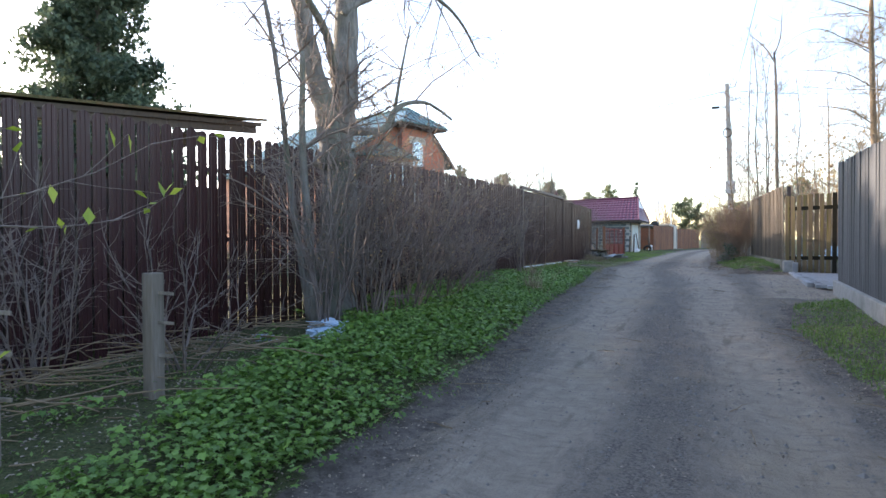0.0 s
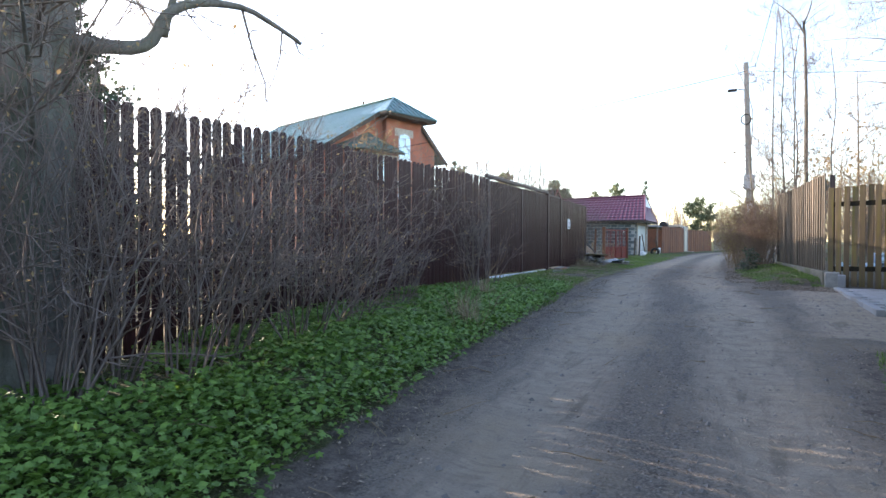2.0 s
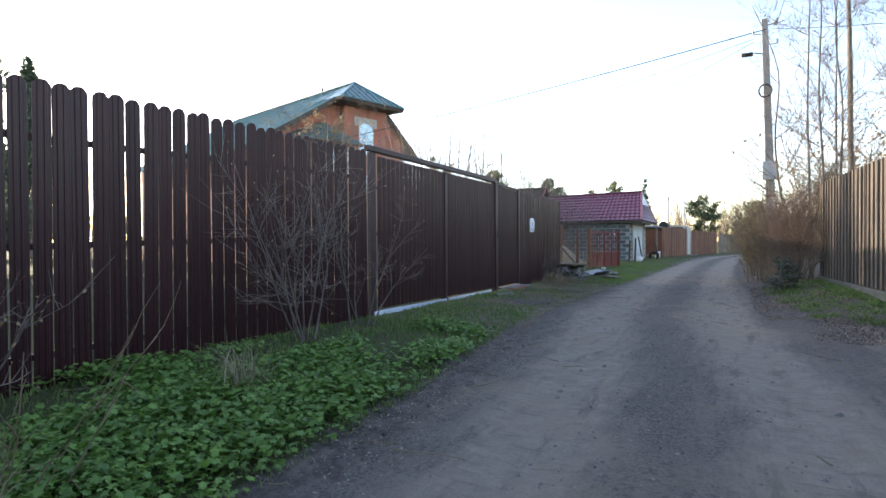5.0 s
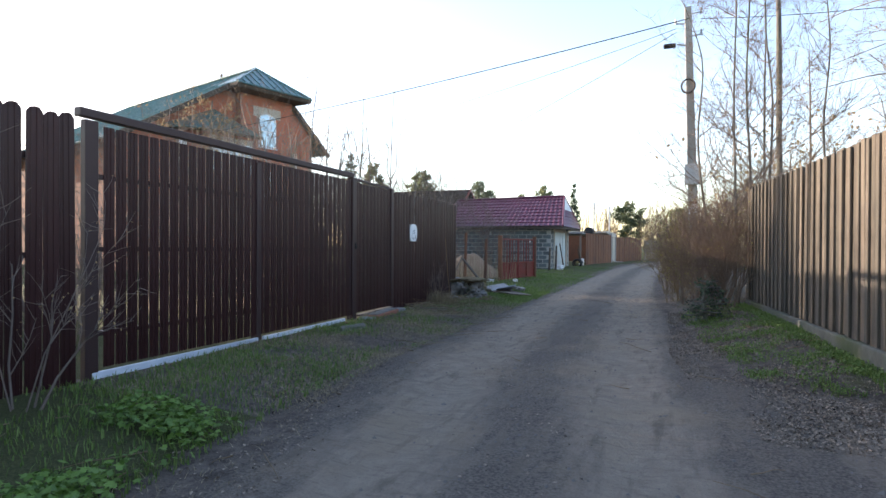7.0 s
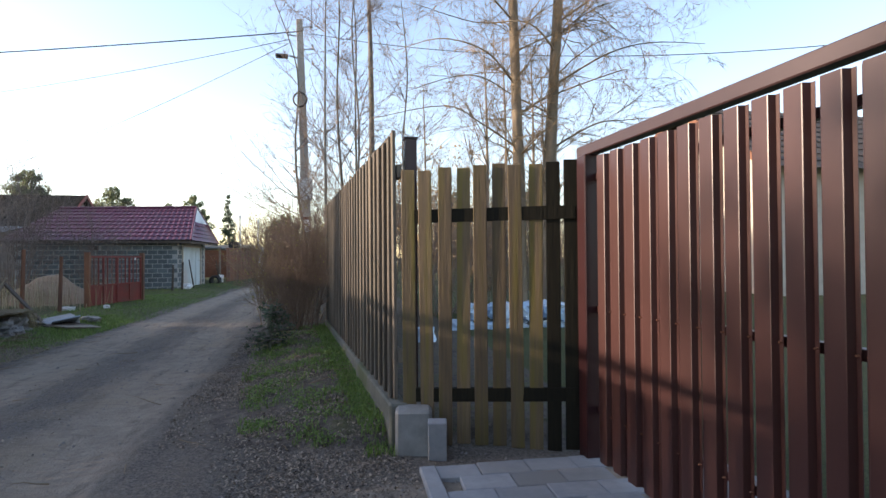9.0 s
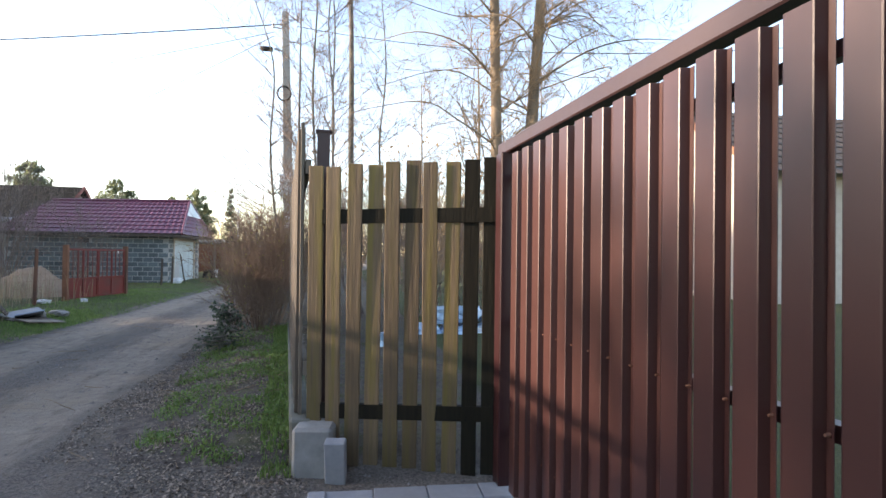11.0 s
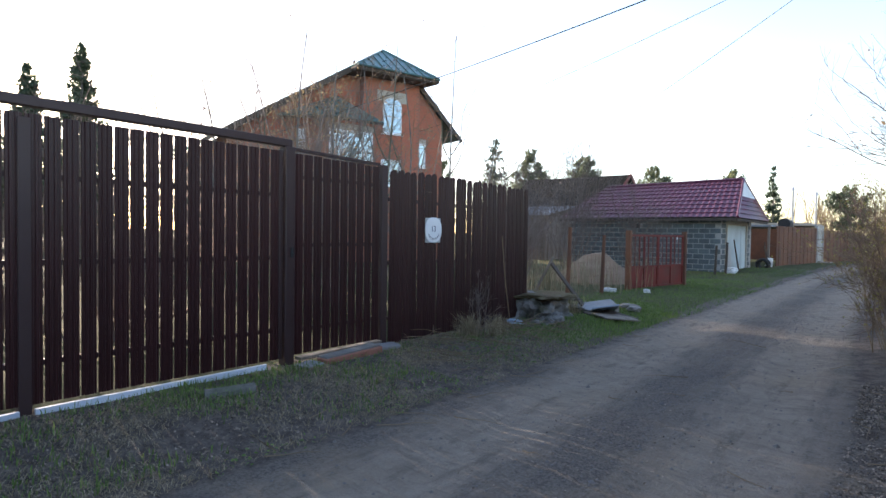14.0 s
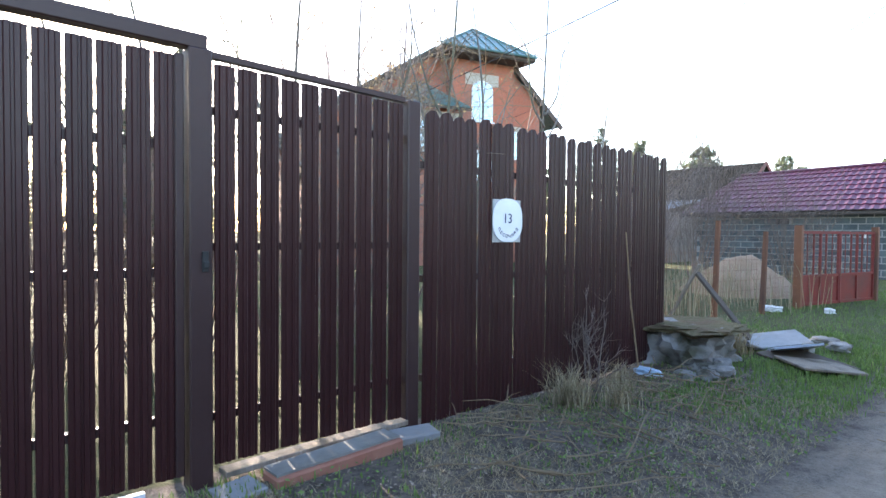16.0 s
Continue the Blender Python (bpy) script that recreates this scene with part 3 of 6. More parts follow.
# ---- fences of the other side ----
def board_fence(name, a, b, top_a, top_b, bot_a, bot_b, w, gap, material, label, rails, rail_mat, rail_side=0.03, jitter=0.012, thick=0.022, category="fence"):
    A, B = Vector((*a, 0)), Vector((*b, 0))
    d = (B - A)
    ln = d.length
    yaw = math.degrees(math.atan2(d.y, d.x))
    f = thing(name, (*((A + B) / 2).xy, (bot_a + bot_b) / 2), label, category)
    n = max(1, round(ln / (w + gap)))
    for i in range(n):
        u = (i + 0.5) / n
        p = A.lerp(B, u)
        zb, zt = bot_a + (bot_b - bot_a) * u + rnd.uniform(-jitter, jitter), top_a + (top_b - top_a) * u + rnd.uniform(-jitter, jitter)
        mm = material[i % len(material)] if isinstance(material, list) else material
        key = ("board", round(w, 3), round(zt - zb, 2), mm, thick)
        if key not in slat_meshes:
            slat_meshes[key] = Geo().box(-w / 2, w / 2, -thick / 2, thick / 2, 0, zt - zb).mesh("board", mm, bevel=0.003)
        piece("board", slat_meshes[key], f, pose(p.x, p.y, zb, rnd.uniform(-0.4, 0.4), rnd.uniform(-0.4, 0.4), yaw + rnd.uniform(-1, 1)))
    nrm = Vector((d.y, -d.x, 0)).normalized() * rail_side
    for r in rails:
        part("rail", Geo().beam((A + nrm + Vector((0, 0, bot_a + r * (top_a - bot_a)))), (B + nrm + Vector((0, 0, bot_b + r * (top_b - bot_b)))), 0.035, 0.09), rail_mat, f)
    return f


CA, CB = (2.24, 15.93), (1.76, 21.4)
tan_fence = board_fence("board_fence", CA, CB, 2.99, 2.94, 1.14, 1.12, 0.088, 0.012, "board", "sunlit weathered tan board fence on a low concrete plinth", (0.16, 0.85), "oldwood")
# cover battens on every other joint
dx, dy = CB[0] - CA[0], CB[1] - CA[1]
bat = Geo().box(-0.03, 0.03, -0.011, 0.011, 0, 1.82).mesh("batten", "board", bevel=0.003)
for i in range(27):
    u = (i + 0.5) / 27
    piece("batten", bat, tan_fence, pose(CA[0] + dx * u - 0.024, CA[1] + dy * u, 1.14, 0, 0, 95))
part("end_post", Geo().box(2.32, 2.40, 15.99, 16.07, 0.8, 2.95), "brown_post", tan_fence, "dark brown steel corner post")
part("post_cap", Geo().box(2.31, 2.41, 15.98, 16.08, 2.95, 2.962), "brown_post", tan_fence)
for yy in (18.6, 21.3):
    part("post", Geo().box(2.08 - (yy - 18) * 0.08, 2.14 - (yy - 18) * 0.08, yy, yy + 0.06, 0.7, 2.85), "brown_post", tan_fence)
single("fence_plinth", Geo().beam((2.25, 15.85, 0.98), (1.77, 21.45, 0.98), 0.13, 0.3), "mossy_concrete", "low mossy cast concrete plinth under the tan board fence", "plinth", "structure", bevel=0.012)

yellow = board_fence("board_fence", (2.27, 15.9), (3.2, 15.63), 2.70, 2.75, 0.86, 0.84, 0.09, 0.031, "yellow", "mossy yellow-brown board fence panel beside the driveway", (), "darkboard", thick=0.024)
dark_y = board_fence("board_fence", (3.2, 15.63), (3.43, 15.565), 2.76, 2.76, 0.83, 0.83, 0.092, 0.028, "darkboard", "two dark tarred boards closing the fence beside the red gate", (), "darkboard")
for z in (2.39, 1.18):
    part("rail", Geo().beam((2.3, 15.90, z), (3.4, 15.58, z + 0.02), 0.04, 0.09), "darkboard", yellow, "dark cross rail")

# concrete footing at the corner
foot = Geo().box(-0.12, 0.12, -0.15, 0.14, 0, 0.34, pose(2.345, 15.84, 0.78, 0, 0, -8))
single("concrete_footing", foot, "concrete", "rough cast concrete footing block at the fence corner", "block", bevel=0.02)
single("paver_block", Geo().box(-0.06, 0.06, -0.04, 0.04, 0, 0.26, pose(2.47, 15.64, 0.82, 10, 0, -10)), "paver", "single grey paving block leaning on the concrete footing", "block", bevel=0.006)

# red-brown steel gate
RA, RB = Vector((3.45, 15.5, 0)), Vector((3.62, 10.75, 0))
red = thing("driveway_gate", (3.53, 13.1, 0.85), "glossy red-brown steel slat gate in a steel frame, closed", "gate")
n_r = 30
me_r = slat_geo(0.14, 1.87, False, 0.03, [(-0.5, 0.0), (-0.37, 0.0), (-0.31, 0.95), (-0.28, 1.0), (0.28, 1.0), (0.31, 0.95), (0.37, 0.0), (0.5, 0.0)]).mesh("slat", "redbrown")
rd_yaw = math.degrees(math.atan2((RB - RA).y, (RB - RA).x)) + 90
for i in range(1, n_r):
    u = (i + 0.72) / n_r
    p = RA.lerp(RB, u)
    piece("slat", me_r, red, pose(p.x - 0.02, p.y, 0.86, 0, 0, rd_yaw + 180 + rnd.uniform(-1, 1)))
for z in (1.15, 1.78, 2.62):
    part("rail", Geo().beam((RA.x + 0.02, RA.y, z), (RB.x + 0.02, RB.y, z), 0.04, 0.04), "redbrown", red)
part("top_beam", Geo().beam((RA.x, RA.y + 0.07, 2.8), (RB.x, RB.y, 2.8), 0.08, 0.07), "brown_post", red, bevel=0.006)
part("gate_post", Geo().box(3.38, 3.5, 15.38, 15.5, 0.5, 2.76), "brown", red, bevel=0.006)
part("gate_post", Geo().box(3.57, 3.69, 10.55, 10.72, 0.5, 2.83), "brown_post", red, bevel=0.006)
scr = Geo().tube([(0, 0, 0), (-0.012, 0, 0)], [0.006, 0.004], 6).mesh("screw", "rust")
for i in range(1, n_r):
    for z in (1.15, 1.78):
        for k in (-0.06, 0.06):
            p = RA.lerp(RB, (i + 0.72) / n_r)
            piece("screw", scr, red, pose(p.x - 0.018, p.y + k, z))

# grey fence to the south of the driveway
grey = board_fence("board_fence", (2.6, 10.6), (2.62, -5.0), 2.88, 2.5, 0.95, 0.62, 0.125, 0.012, "grey_slat", "weathered blue-grey board fence along the lane", (0.2, 0.82), "oldwood", rail_side=-0.03)
ret = board_fence("board_fence", (2.64, 10.62), (3.58, 10.56), 2.88, 2.85, 0.9, 0.88, 0.125, 0.012, "grey_slat", "short weathered grey board return beside the gate", (0.2, 0.82), "oldwood", rail_side=0.03)
single("fence_plinth", Geo().beam((2.6, 10.65, 0.82), (2.62, -5, 0.48), 0.14, 0.3), "concrete", "low concrete plinth under the grey board fence", "plinth", "structure", bevel=0.012)

# paved apron
apron = thing("driveway_apron", (3.0, 14.9, 0.83), "grey concrete paving slabs laid before the driveway gate", "paving", "", "structure")
pv = Geo().box(-0.147, 0.147, -0.097, 0.097, -0.06, 0).mesh("paver", "paver", bevel=0.005)
for j in range(22):
    for i in range(4):
        x, y = 2.52 + i * 0.3 + (0.15 if j % 2 else 0), 15.35 - j * 0.2
        if x < 3.5:
            piece("paver", pv, apron, pose(x, y, 0.845 + rnd.uniform(-0.004, 0.004), rnd.uniform(-0.6, 0.6), rnd.uniform(-0.6, 0.6), -3))
kb = Geo().box(-0.05, 0.05, -0.48, 0.48, -0.15, 0).mesh("kerb", "paver", bevel=0.008)
for j in range(4):
    piece("kerb", kb, apron, pose(2.36 - 0.012 * j, 14.95 - j * 0.98, 0.858, 0, 0, -1))

# ---- brick house ----
HX = -18.7
house = thing("house", (-22, 33, 0.8), "two-storey red brick house with a green standing-seam half-hipped roof", "house")
RIDGE_Y, RIDGE_Z, SR, SL = 34.7, 11.05, 0.95, 0.615


def roof_z(y):
    return RIDGE_Z - (SR * (y - RIDGE_Y) if y > RIDGE_Y else SL * (RIDGE_Y - y))


wall = Geo().prism([(27.8, 0.6), (37.8, 0.6), (37.8, roof_z(37.8) - 0.25), (36.4, roof_z(36.4) - 0.25), (32.6, roof_z(32.6) - 0.25), (27.8, roof_z(27.8) - 0.25)], "x", -32.8, HX)
part("wall", wall, "brickwall", house, "red brick wall with pale mortar")
part("front_bay_wall", Geo().prism([(33.1, 0.6), (36.15, 0.6), (36.15, 9.35), (33.1, 9.35)], "x", HX + 0.003, -18.3), "brickwall", house)
part("corner_bay_wall", Geo().prism([(-18.7, 29.7), (-17.6, 30.4), (-17.3, 30.8), (-17.3, 33.15), (-18.7, 33.15)], "z", 0.6, 7.05), "brickwall", house)
br = Geo().box(-0.004, 0.008, -0.12, 0.12, -0.033, 0.033).mesh("brick", "brick")


def bricks(x, y0, y1, z0, z1, holes, ztop=None, grp=None):
    """Bricks of a wall that faces the lane; the joined rest takes those past the nearest."""
    rest = Geo()
    for r in range(int((z1 - z0) / 0.08)):
        z = z0 + (r + 0.5) * 0.08
        for c in range(int((y1 - y0) / 0.26) + 1):
            y = y0 + 0.13 + c * 0.26 - (0.13 if r % 2 else 0)
            if y - 0.12 < y0 or y + 0.12 > y1 or any(a - 0.12 < y < b + 0.12 and lo - 0.03 < z < hi + 0.03 for a, b, lo, hi in holes):
                continue
            if ztop and z + 0.05 > ztop(y - 0.12) or ztop and z + 0.05 > ztop(y + 0.12):
                continue
            rest.box(x - 0.004, x + 0.008, y - 0.12, y + 0.12, z - 0.033, z + 0.033)
    ob = part("brick_facing", rest, "brick", house)
    tagged(ob, "", "", "", "stuff")


def window(parent, x, y0, y1, z0, z1, arch=False, bars=(0.5,), cross=()):
    w = part("window", Geo().box(x - 0.02, x + 0.012, y0, y1, z0, z1), "white", parent, "white framed window")
    n = len(bars) + 1
    edges = [0, *bars, 1]
    for i in range(n):
        a, b = y0 + (y1 - y0) * edges[i] + 0.05, y0 + (y1 - y0) * edges[i + 1] - 0.05
        part("pane", Geo().box(x + 0.013, x + 0.02, a, b, z0 + 0.07, z1 - 0.07), "glass", w)
    part("sill", Geo().box(x - 0.02, x + 0.09, y0 - 0.06, y1 + 0.06, z0 - 0.05, z0), "white", w, bevel=0.006)
    fr = Geo()
    for e in edges:
        yy = y0 + (y1 - y0) * e
        fr.box(x + 0.013, x + 0.04, yy - 0.035, yy + 0.035, z0, z1)
    for zz in (z0, z1, *cross):
        fr.box(x + 0.014, x + 0.037, y0, y1, zz - 0.035, zz + 0.035)
    part("frame", fr, "white", w)
    return w


bricks(-18.3, 33.1, 36.15, 4.6, 9.3, [(33.85, 34.5, 6.8, 8.85), (34.0, 35.1, 4.35, 5.65)])
bricks(HX, 36.15, 37.8, 4.2, 8.6, [(36.2, 36.75, 5.3, 6.9)], lambda y: roof_z(y) - 0.3)
bricks(HX, 27.8, 29.7, 4.0, 7.0, [], lambda y: roof_z(y) - 0.3)
bricks(-17.3, 30.8, 33.15, 4.5, 7.0, [(30.95, 33.05, 5.2, 6.9)])
bricks(HX, 29.9, 33.1, 7.2, 9.2, [], lambda y: roof_z(y) - 0.3)
# arched window in its pale surround
part("surround", Geo().box(-18.3, -18.285, 33.8, 35.4, 8.35, 8.85), "lintel", house, "pale rendered panel over the arched window")
aw = part("window", Geo().prism([(34.1, 6.85), (35.12, 6.85), (35.12, 8.15)] + [(34.61 + 0.51 * math.cos(radians(a)), 8.15 + 0.4 * math.sin(radians(a))) for a in range(15, 180, 15)] + [(34.1, 8.15)], "x", -18.31, -18.265), "white", house, "white arched window")
for a, b in ((34.16, 34.58), (34.64, 35.06)):
    for lo, hi in ((6.93, 7.62), (7.68, 8.2)):
        part("pane", Geo().box(-18.264, -18.258, a, b, lo, hi), "glass", aw)
part("pane", Geo().prism([(34.16, 8.25), (35.06, 8.25)] + [(34.61 + 0.45 * math.cos(radians(a)), 8.25 + 0.24 * math.sin(radians(a))) for a in range(20, 170, 20)], "x", -18.264, -18.258), "glass", aw)
part("sill", Geo().box(-18.3, -18.2, 34.04, 35.18, 6.8, 6.85), "white", aw)
window(house, HX + 0.01, 36.22, 36.72, 5.45, 6.6, bars=())
part("lintel", Geo().box(HX, HX + 0.02, 36.16, 36.8, 6.64, 6.85), "lintel", house)
window(house, -17.29, 31.0, 33.0, 5.3, 6.55, bars=(0.28, 0.78))
part("lintel", Geo().box(-17.3, -17.275, 30.85, 33.1, 6.6, 6.85), "lintel", house)
window(house, -18.29, 34.05, 35.05, 4.4, 5.6, bars=(0.5,))
sw = part("side_window", Geo().beam((-18.25, 30.0, 6.0), (-17.95, 30.19, 6.0), 0.05, 1.15), "white", house, "narrow white side window of the bay")
# roof planes, with seams
XE = -17.45


def seams(a, b, c, d, n, parent, r=0.022):
    """Standing seams from edge a-b to edge c-d."""
    for i in range(n + 1):
        u = i / n
        p, q = Vector(a).lerp(Vector(b), u), Vector(c).lerp(Vector(d), u)
        part("seam", Geo().beam(p + Vector((0, 0, 0.02)), q + Vector((0, 0, 0.02)), 0.025, 0.03), "greenroof", parent)


AP = (-19.4, RIDGE_Y, RIDGE_Z)
XL, XR, EAVE = -18.0, -18.5, 9.6
HL, HR = (XE, 32.35, EAVE), (XE, 36.72, EAVE)
QL, QR = (-21.0, 32.3, roof_z(32.3) + 0.01), (-21.0, 36.2, roof_z(36.2) + 0.01)
zl, zr = roof_z(27.0), roof_z(38.9)
south = part("roof_plane", Geo().slab([AP, (AP[0], 27.0, zl), (-33.5, 27.0, zl), (-33.5, RIDGE_Y, RIDGE_Z)], 0.06).slab([(AP[0], 32.3, roof_z(32.3)), (XL, 32.3, roof_z(32.3)), (XL, 27.0, zl), (AP[0], 27.0, zl)], 0.06), "greenroof", house, "green standing-seam metal roof")
seams((-33.4, RIDGE_Y, RIDGE_Z), AP, (-33.4, 27.0, zl), (-19.4, 27.0, zl), 27, south)
seams((AP[0] + 0.45, 32.3, roof_z(32.3)), (XL - 0.04, 32.3, roof_z(32.3)), (AP[0] + 0.45, 27.0, zl), (XL - 0.04, 27.0, zl), 2, south)
north = part("roof_plane", Geo().slab([AP, (AP[0], 38.9, zr), (-33.5, 38.9, zr), (-33.5, RIDGE_Y, RIDGE_Z)], 0.06).slab([(AP[0], 36.0, roof_z(36.0)), (XR, 36.0, roof_z(36.0)), (XR, 38.9, zr), (AP[0], 38.9, zr)], 0.06), "greenroof", house, "green standing-seam metal roof")
hip = part("half_hip", Geo().slab([(AP[0], AP[1], AP[2] + 0.03), HL, HR], 0.06).slab([(AP[0], AP[1], AP[2] + 0.03), HL, QL], 0.05).slab([(AP[0], AP[1], AP[2] + 0.03), HR, QR], 0.05), "greenroof", house, "bluish green half-hip with standing seams")
part("hip_cap", Geo().beam((AP[0], AP[1], AP[2] + 0.05), (HL[0], HL[1], EAVE + 0.03), 0.1, 0.05).beam((AP[0], AP[1], AP[2] + 0.05), (HR[0], HR[1], EAVE + 0.03), 0.1, 0.05), "greenroof", hip)
for i in range(1, 10):
    u = i / 10
    y = HL[1] + (HR[1] - HL[1]) * u
    side = min((y - HL[1]) / (RIDGE_Y - HL[1]), (HR[1] - y) / (HR[1] - RIDGE_Y))
    part("seam", Geo().beam((XE, y, EAVE + 0.02), (XE + (AP[0] - XE) * side, y, EAVE + (RIDGE_Z + 0.03 - EAVE) * side + 0.02), 0.035, 0.05), "greenroof", hip)
part("eave_board", Geo().beam((XE - 0.03, HL[1], EAVE - 0.12), (XE - 0.03, HR[1], EAVE - 0.12), 0.05, 0.16), "soffit", house)
part("eave_board", Geo().beam((XE - 0.06, HR[1] - 0.03, EAVE - 0.12), (-20.6, 36.3, EAVE - 0.12), 0.05, 0.16), "soffit", house)
part("eave_board", Geo().beam((XE - 0.06, HL[1] + 0.03, EAVE - 0.12), (-19.6, 32.4, EAVE - 0.12), 0.05, 0.16), "soffit", house)
part("soffit", Geo().slab([(XE - 0.06, HL[1] + 0.03, EAVE - 0.2), (XE - 0.06, HR[1] - 0.03, EAVE - 0.2), (-18.72, 36.5, EAVE - 0.2), (-18.72, 32.4, EAVE - 0.2)], 0.04), "soffit", house)
part("gutter", Geo().tube([(XE + 0.05, HL[1], EAVE - 0.04), (XE + 0.05, HR[1], EAVE - 0.04)], [0.05, 0.05], 8), "greenroof", house)
part("barge_board", Geo().beam((XL, 27.0, zl - 0.12), (XL, 32.3, roof_z(32.3) - 0.14), 0.05, 0.22), "soffit", house)
part("barge_board", Geo().beam((XR, 36.0, roof_z(36.0) - 0.14), (XR, 38.9, zr - 0.12), 0.05, 0.22), "soffit", house)
part("rake_soffit", Geo().slab([(XL - 0.03, 27.0, zl - 0.1), (XL - 0.03, 32.3, roof_z(32.3) - 0.1), (HX, 32.3, roof_z(32.3) - 0.1), (HX, 27.0, zl - 0.1)], 0.03), "soffit", house)
for i in range(14):
    y = 27.2 + i * 0.36
    part("rafter_end", Geo().box(XL - 0.45, XL - 0.06, y - 0.04, y + 0.04, roof_z(y) - 0.28, roof_z(y) - 0.14), "soffit", house)
part("ridge_cap", Geo().beam((-33.5, RIDGE_Y, RIDGE_Z + 0.03), (AP[0], RIDGE_Y, RIDGE_Z + 0.05), 0.16, 0.06), "greenroof", house)
bay = part("bay_roof", Geo().slab([(-18.65, 31.9, 8.35), (-18.65, 29.2, 7.15), (-17.3, 29.9, 7.05), (-16.9, 30.6, 7.05)], 0.05).slab([(-18.65, 31.9, 8.35), (-16.9, 30.6, 7.05), (-16.9, 33.4, 7.05)], 0.05).slab([(-18.65, 31.9, 8.35), (-16.9, 33.4, 7.05), (-18.28, 33.45, 7.2)], 0.05), "greenroof", house, "green faceted roof of the corner bay")
part("bay_eave", Geo().beam((-16.95, 30.6, 6.98), (-16.95, 33.4, 6.98), 0.06, 0.12).beam((-18.6, 29.3, 7.06), (-16.95, 30.6, 6.98), 0.06, 0.12), "soffit", house)
part("chimney_cap", Geo().box(-22.6, -22.5, RIDGE_Y - 0.05, RIDGE_Y + 0.05, RIDGE_Z, RIDGE_Z + 0.3), "soffit", house)

pivot = Matrix.Translation((-18.3, 34.65, 0))
house.matrix_basis = pivot @ pose(0, 0, 0, 0, 0, -16) @ pivot.inverted() @ house.matrix_basis

# ---- garage ----
GX0, GX1, GY0, GY1, GZ = -10.9, -4.65, 38.4, 43.5, 2.92
garage = thing("garage", (-7.7, 41, 0.75), "grey concrete block garage with a burgundy metal tile roof", "garage")
part("wall", Geo().box(GX0, GX1, GY0, GY0 + 0.35, 0.5, GZ).box(GX0, GX0 + 0.35, GY0 + 0.35, GY1, 0.5, GZ).box(GX0, GX1, GY1 - 0.02, GY1 + 0.33, 0.5, GZ).box(GX1 - 0.35, GX1, GY0 + 0.35, GY0 + 0.75, 0.5, GZ).box(GX1 - 0.35, GX1, GY1 - 0.75, GY1 - 0.02, 0.5, GZ).box(GX1 - 0.35, GX1, GY0 + 0.75, GY1 - 0.75, 2.72, GZ), "mortar", garage, "pale mortar of the block wall")
gb = Geo().box(-0.183, 0.183, -0.012, 0.006, -0.083, 0.083).mesh("block", "block", bevel=0.004)
for r in range(11):
    z = 0.74 + (r + 0.5) * 0.198
    for c in range(17):
        x = GX1 - 0.2 - c * 0.4 - (0.2 if r % 2 else 0) + 0.0
        if x - 0.19 < GX0 or (-8.2 < x < -7.7 and r == 9):
            continue
        piece("block", gb, garage, pose(x, GY0 - 0.006 + rnd.uniform(-0.006, 0.004), z))
    for y in ((GY0 + 0.2, GY0 + 0.56, GY1 - 0.2, GY1 - 0.56) if r % 2 else (GY0 + 0.37, GY1 - 0.4)):
        piece("block", gb, garage, pose(GX1 + 0.006, y, z, 0, 0, 90))
part("vent", Geo().box(-8.15, -7.75, GY0 - 0.02, GY0 + 0.01, 2.52, 2.7), "black", garage, "small dark vent opening")
gd = part("garage_door", Geo().box(GX1 - 0.06, GX1 - 0.01, GY0 + 0.78, GY1 - 0.78, 0.75, 2.7), "doorblue", garage, "pale blue double garage door")
part("frame", Geo().box(GX1 - 0.02, GX1 + 0.05, GY0 + 0.66, GY0 + 0.8, 0.7, 2.78).box(GX1 - 0.02, GX1 + 0.05, GY1 - 0.8, GY1 - 0.66, 0.7, 2.78).box(GX1 - 0.02, GX1 + 0.05, GY0 + 0.8, GY1 - 0.8, 2.68, 2.82), "lintel", gd, "pale wooden frame")
part("wicket_door", Geo().box(GX1 - 0.012, GX1 + 0.01, GY1 - 1.75, GY1 - 0.95, 0.8, 2.5), "doorblue", gd)
part("stain", Geo().prism([(GY0 + 1.0, 0.9), (GY0 + 1.9, 0.9), (GY0 + 1.7, 1.5), (GY0 + 1.3, 1.9), (GY0 + 1.05, 1.3)], "x", GX1 - 0.011, GX1 - 0.006), "steel", gd, "blue-grey paint patch")
RZ = 4.55
RW, RE, RY = (-10.3, 41.0, RZ - 0.1), (-4.45, 41.0, RZ), 41.0


def tile_plane(a, b, c, d, nx_, ny_):
    """Stepped metal tiles between a lower edge a-b and an upper edge d-c."""
    g = Geo()
    a, b, c, d = (Vector(p) for p in (a, b, c, d))
    nrm = (b - a).cross(d - a).normalized()
    if nrm.z < 0:
        nrm = -nrm
    prev = None
    sub = nx_ * 4
    for j in range(ny_):
        for k in (0, 1):
            v = (j + k) / ny_
            row = []
            for i in range(sub + 1):
                u = i / sub
                p = a.lerp(b, u).lerp(d.lerp(c, u), v)
                row.append(p + nrm * (0.028 * (0.5 + 0.5 * math.sin(2 * math.pi * i / 4)) + (0.03 if k == 0 else 0.0)))
            base = len(g.v)
            g.v += [tuple(p) for p in row]
            if prev is not None:
                g.f += [(prev + i, prev + i + 1, base + i + 1, base + i) for i in range(sub)]
            prev = base
    return g


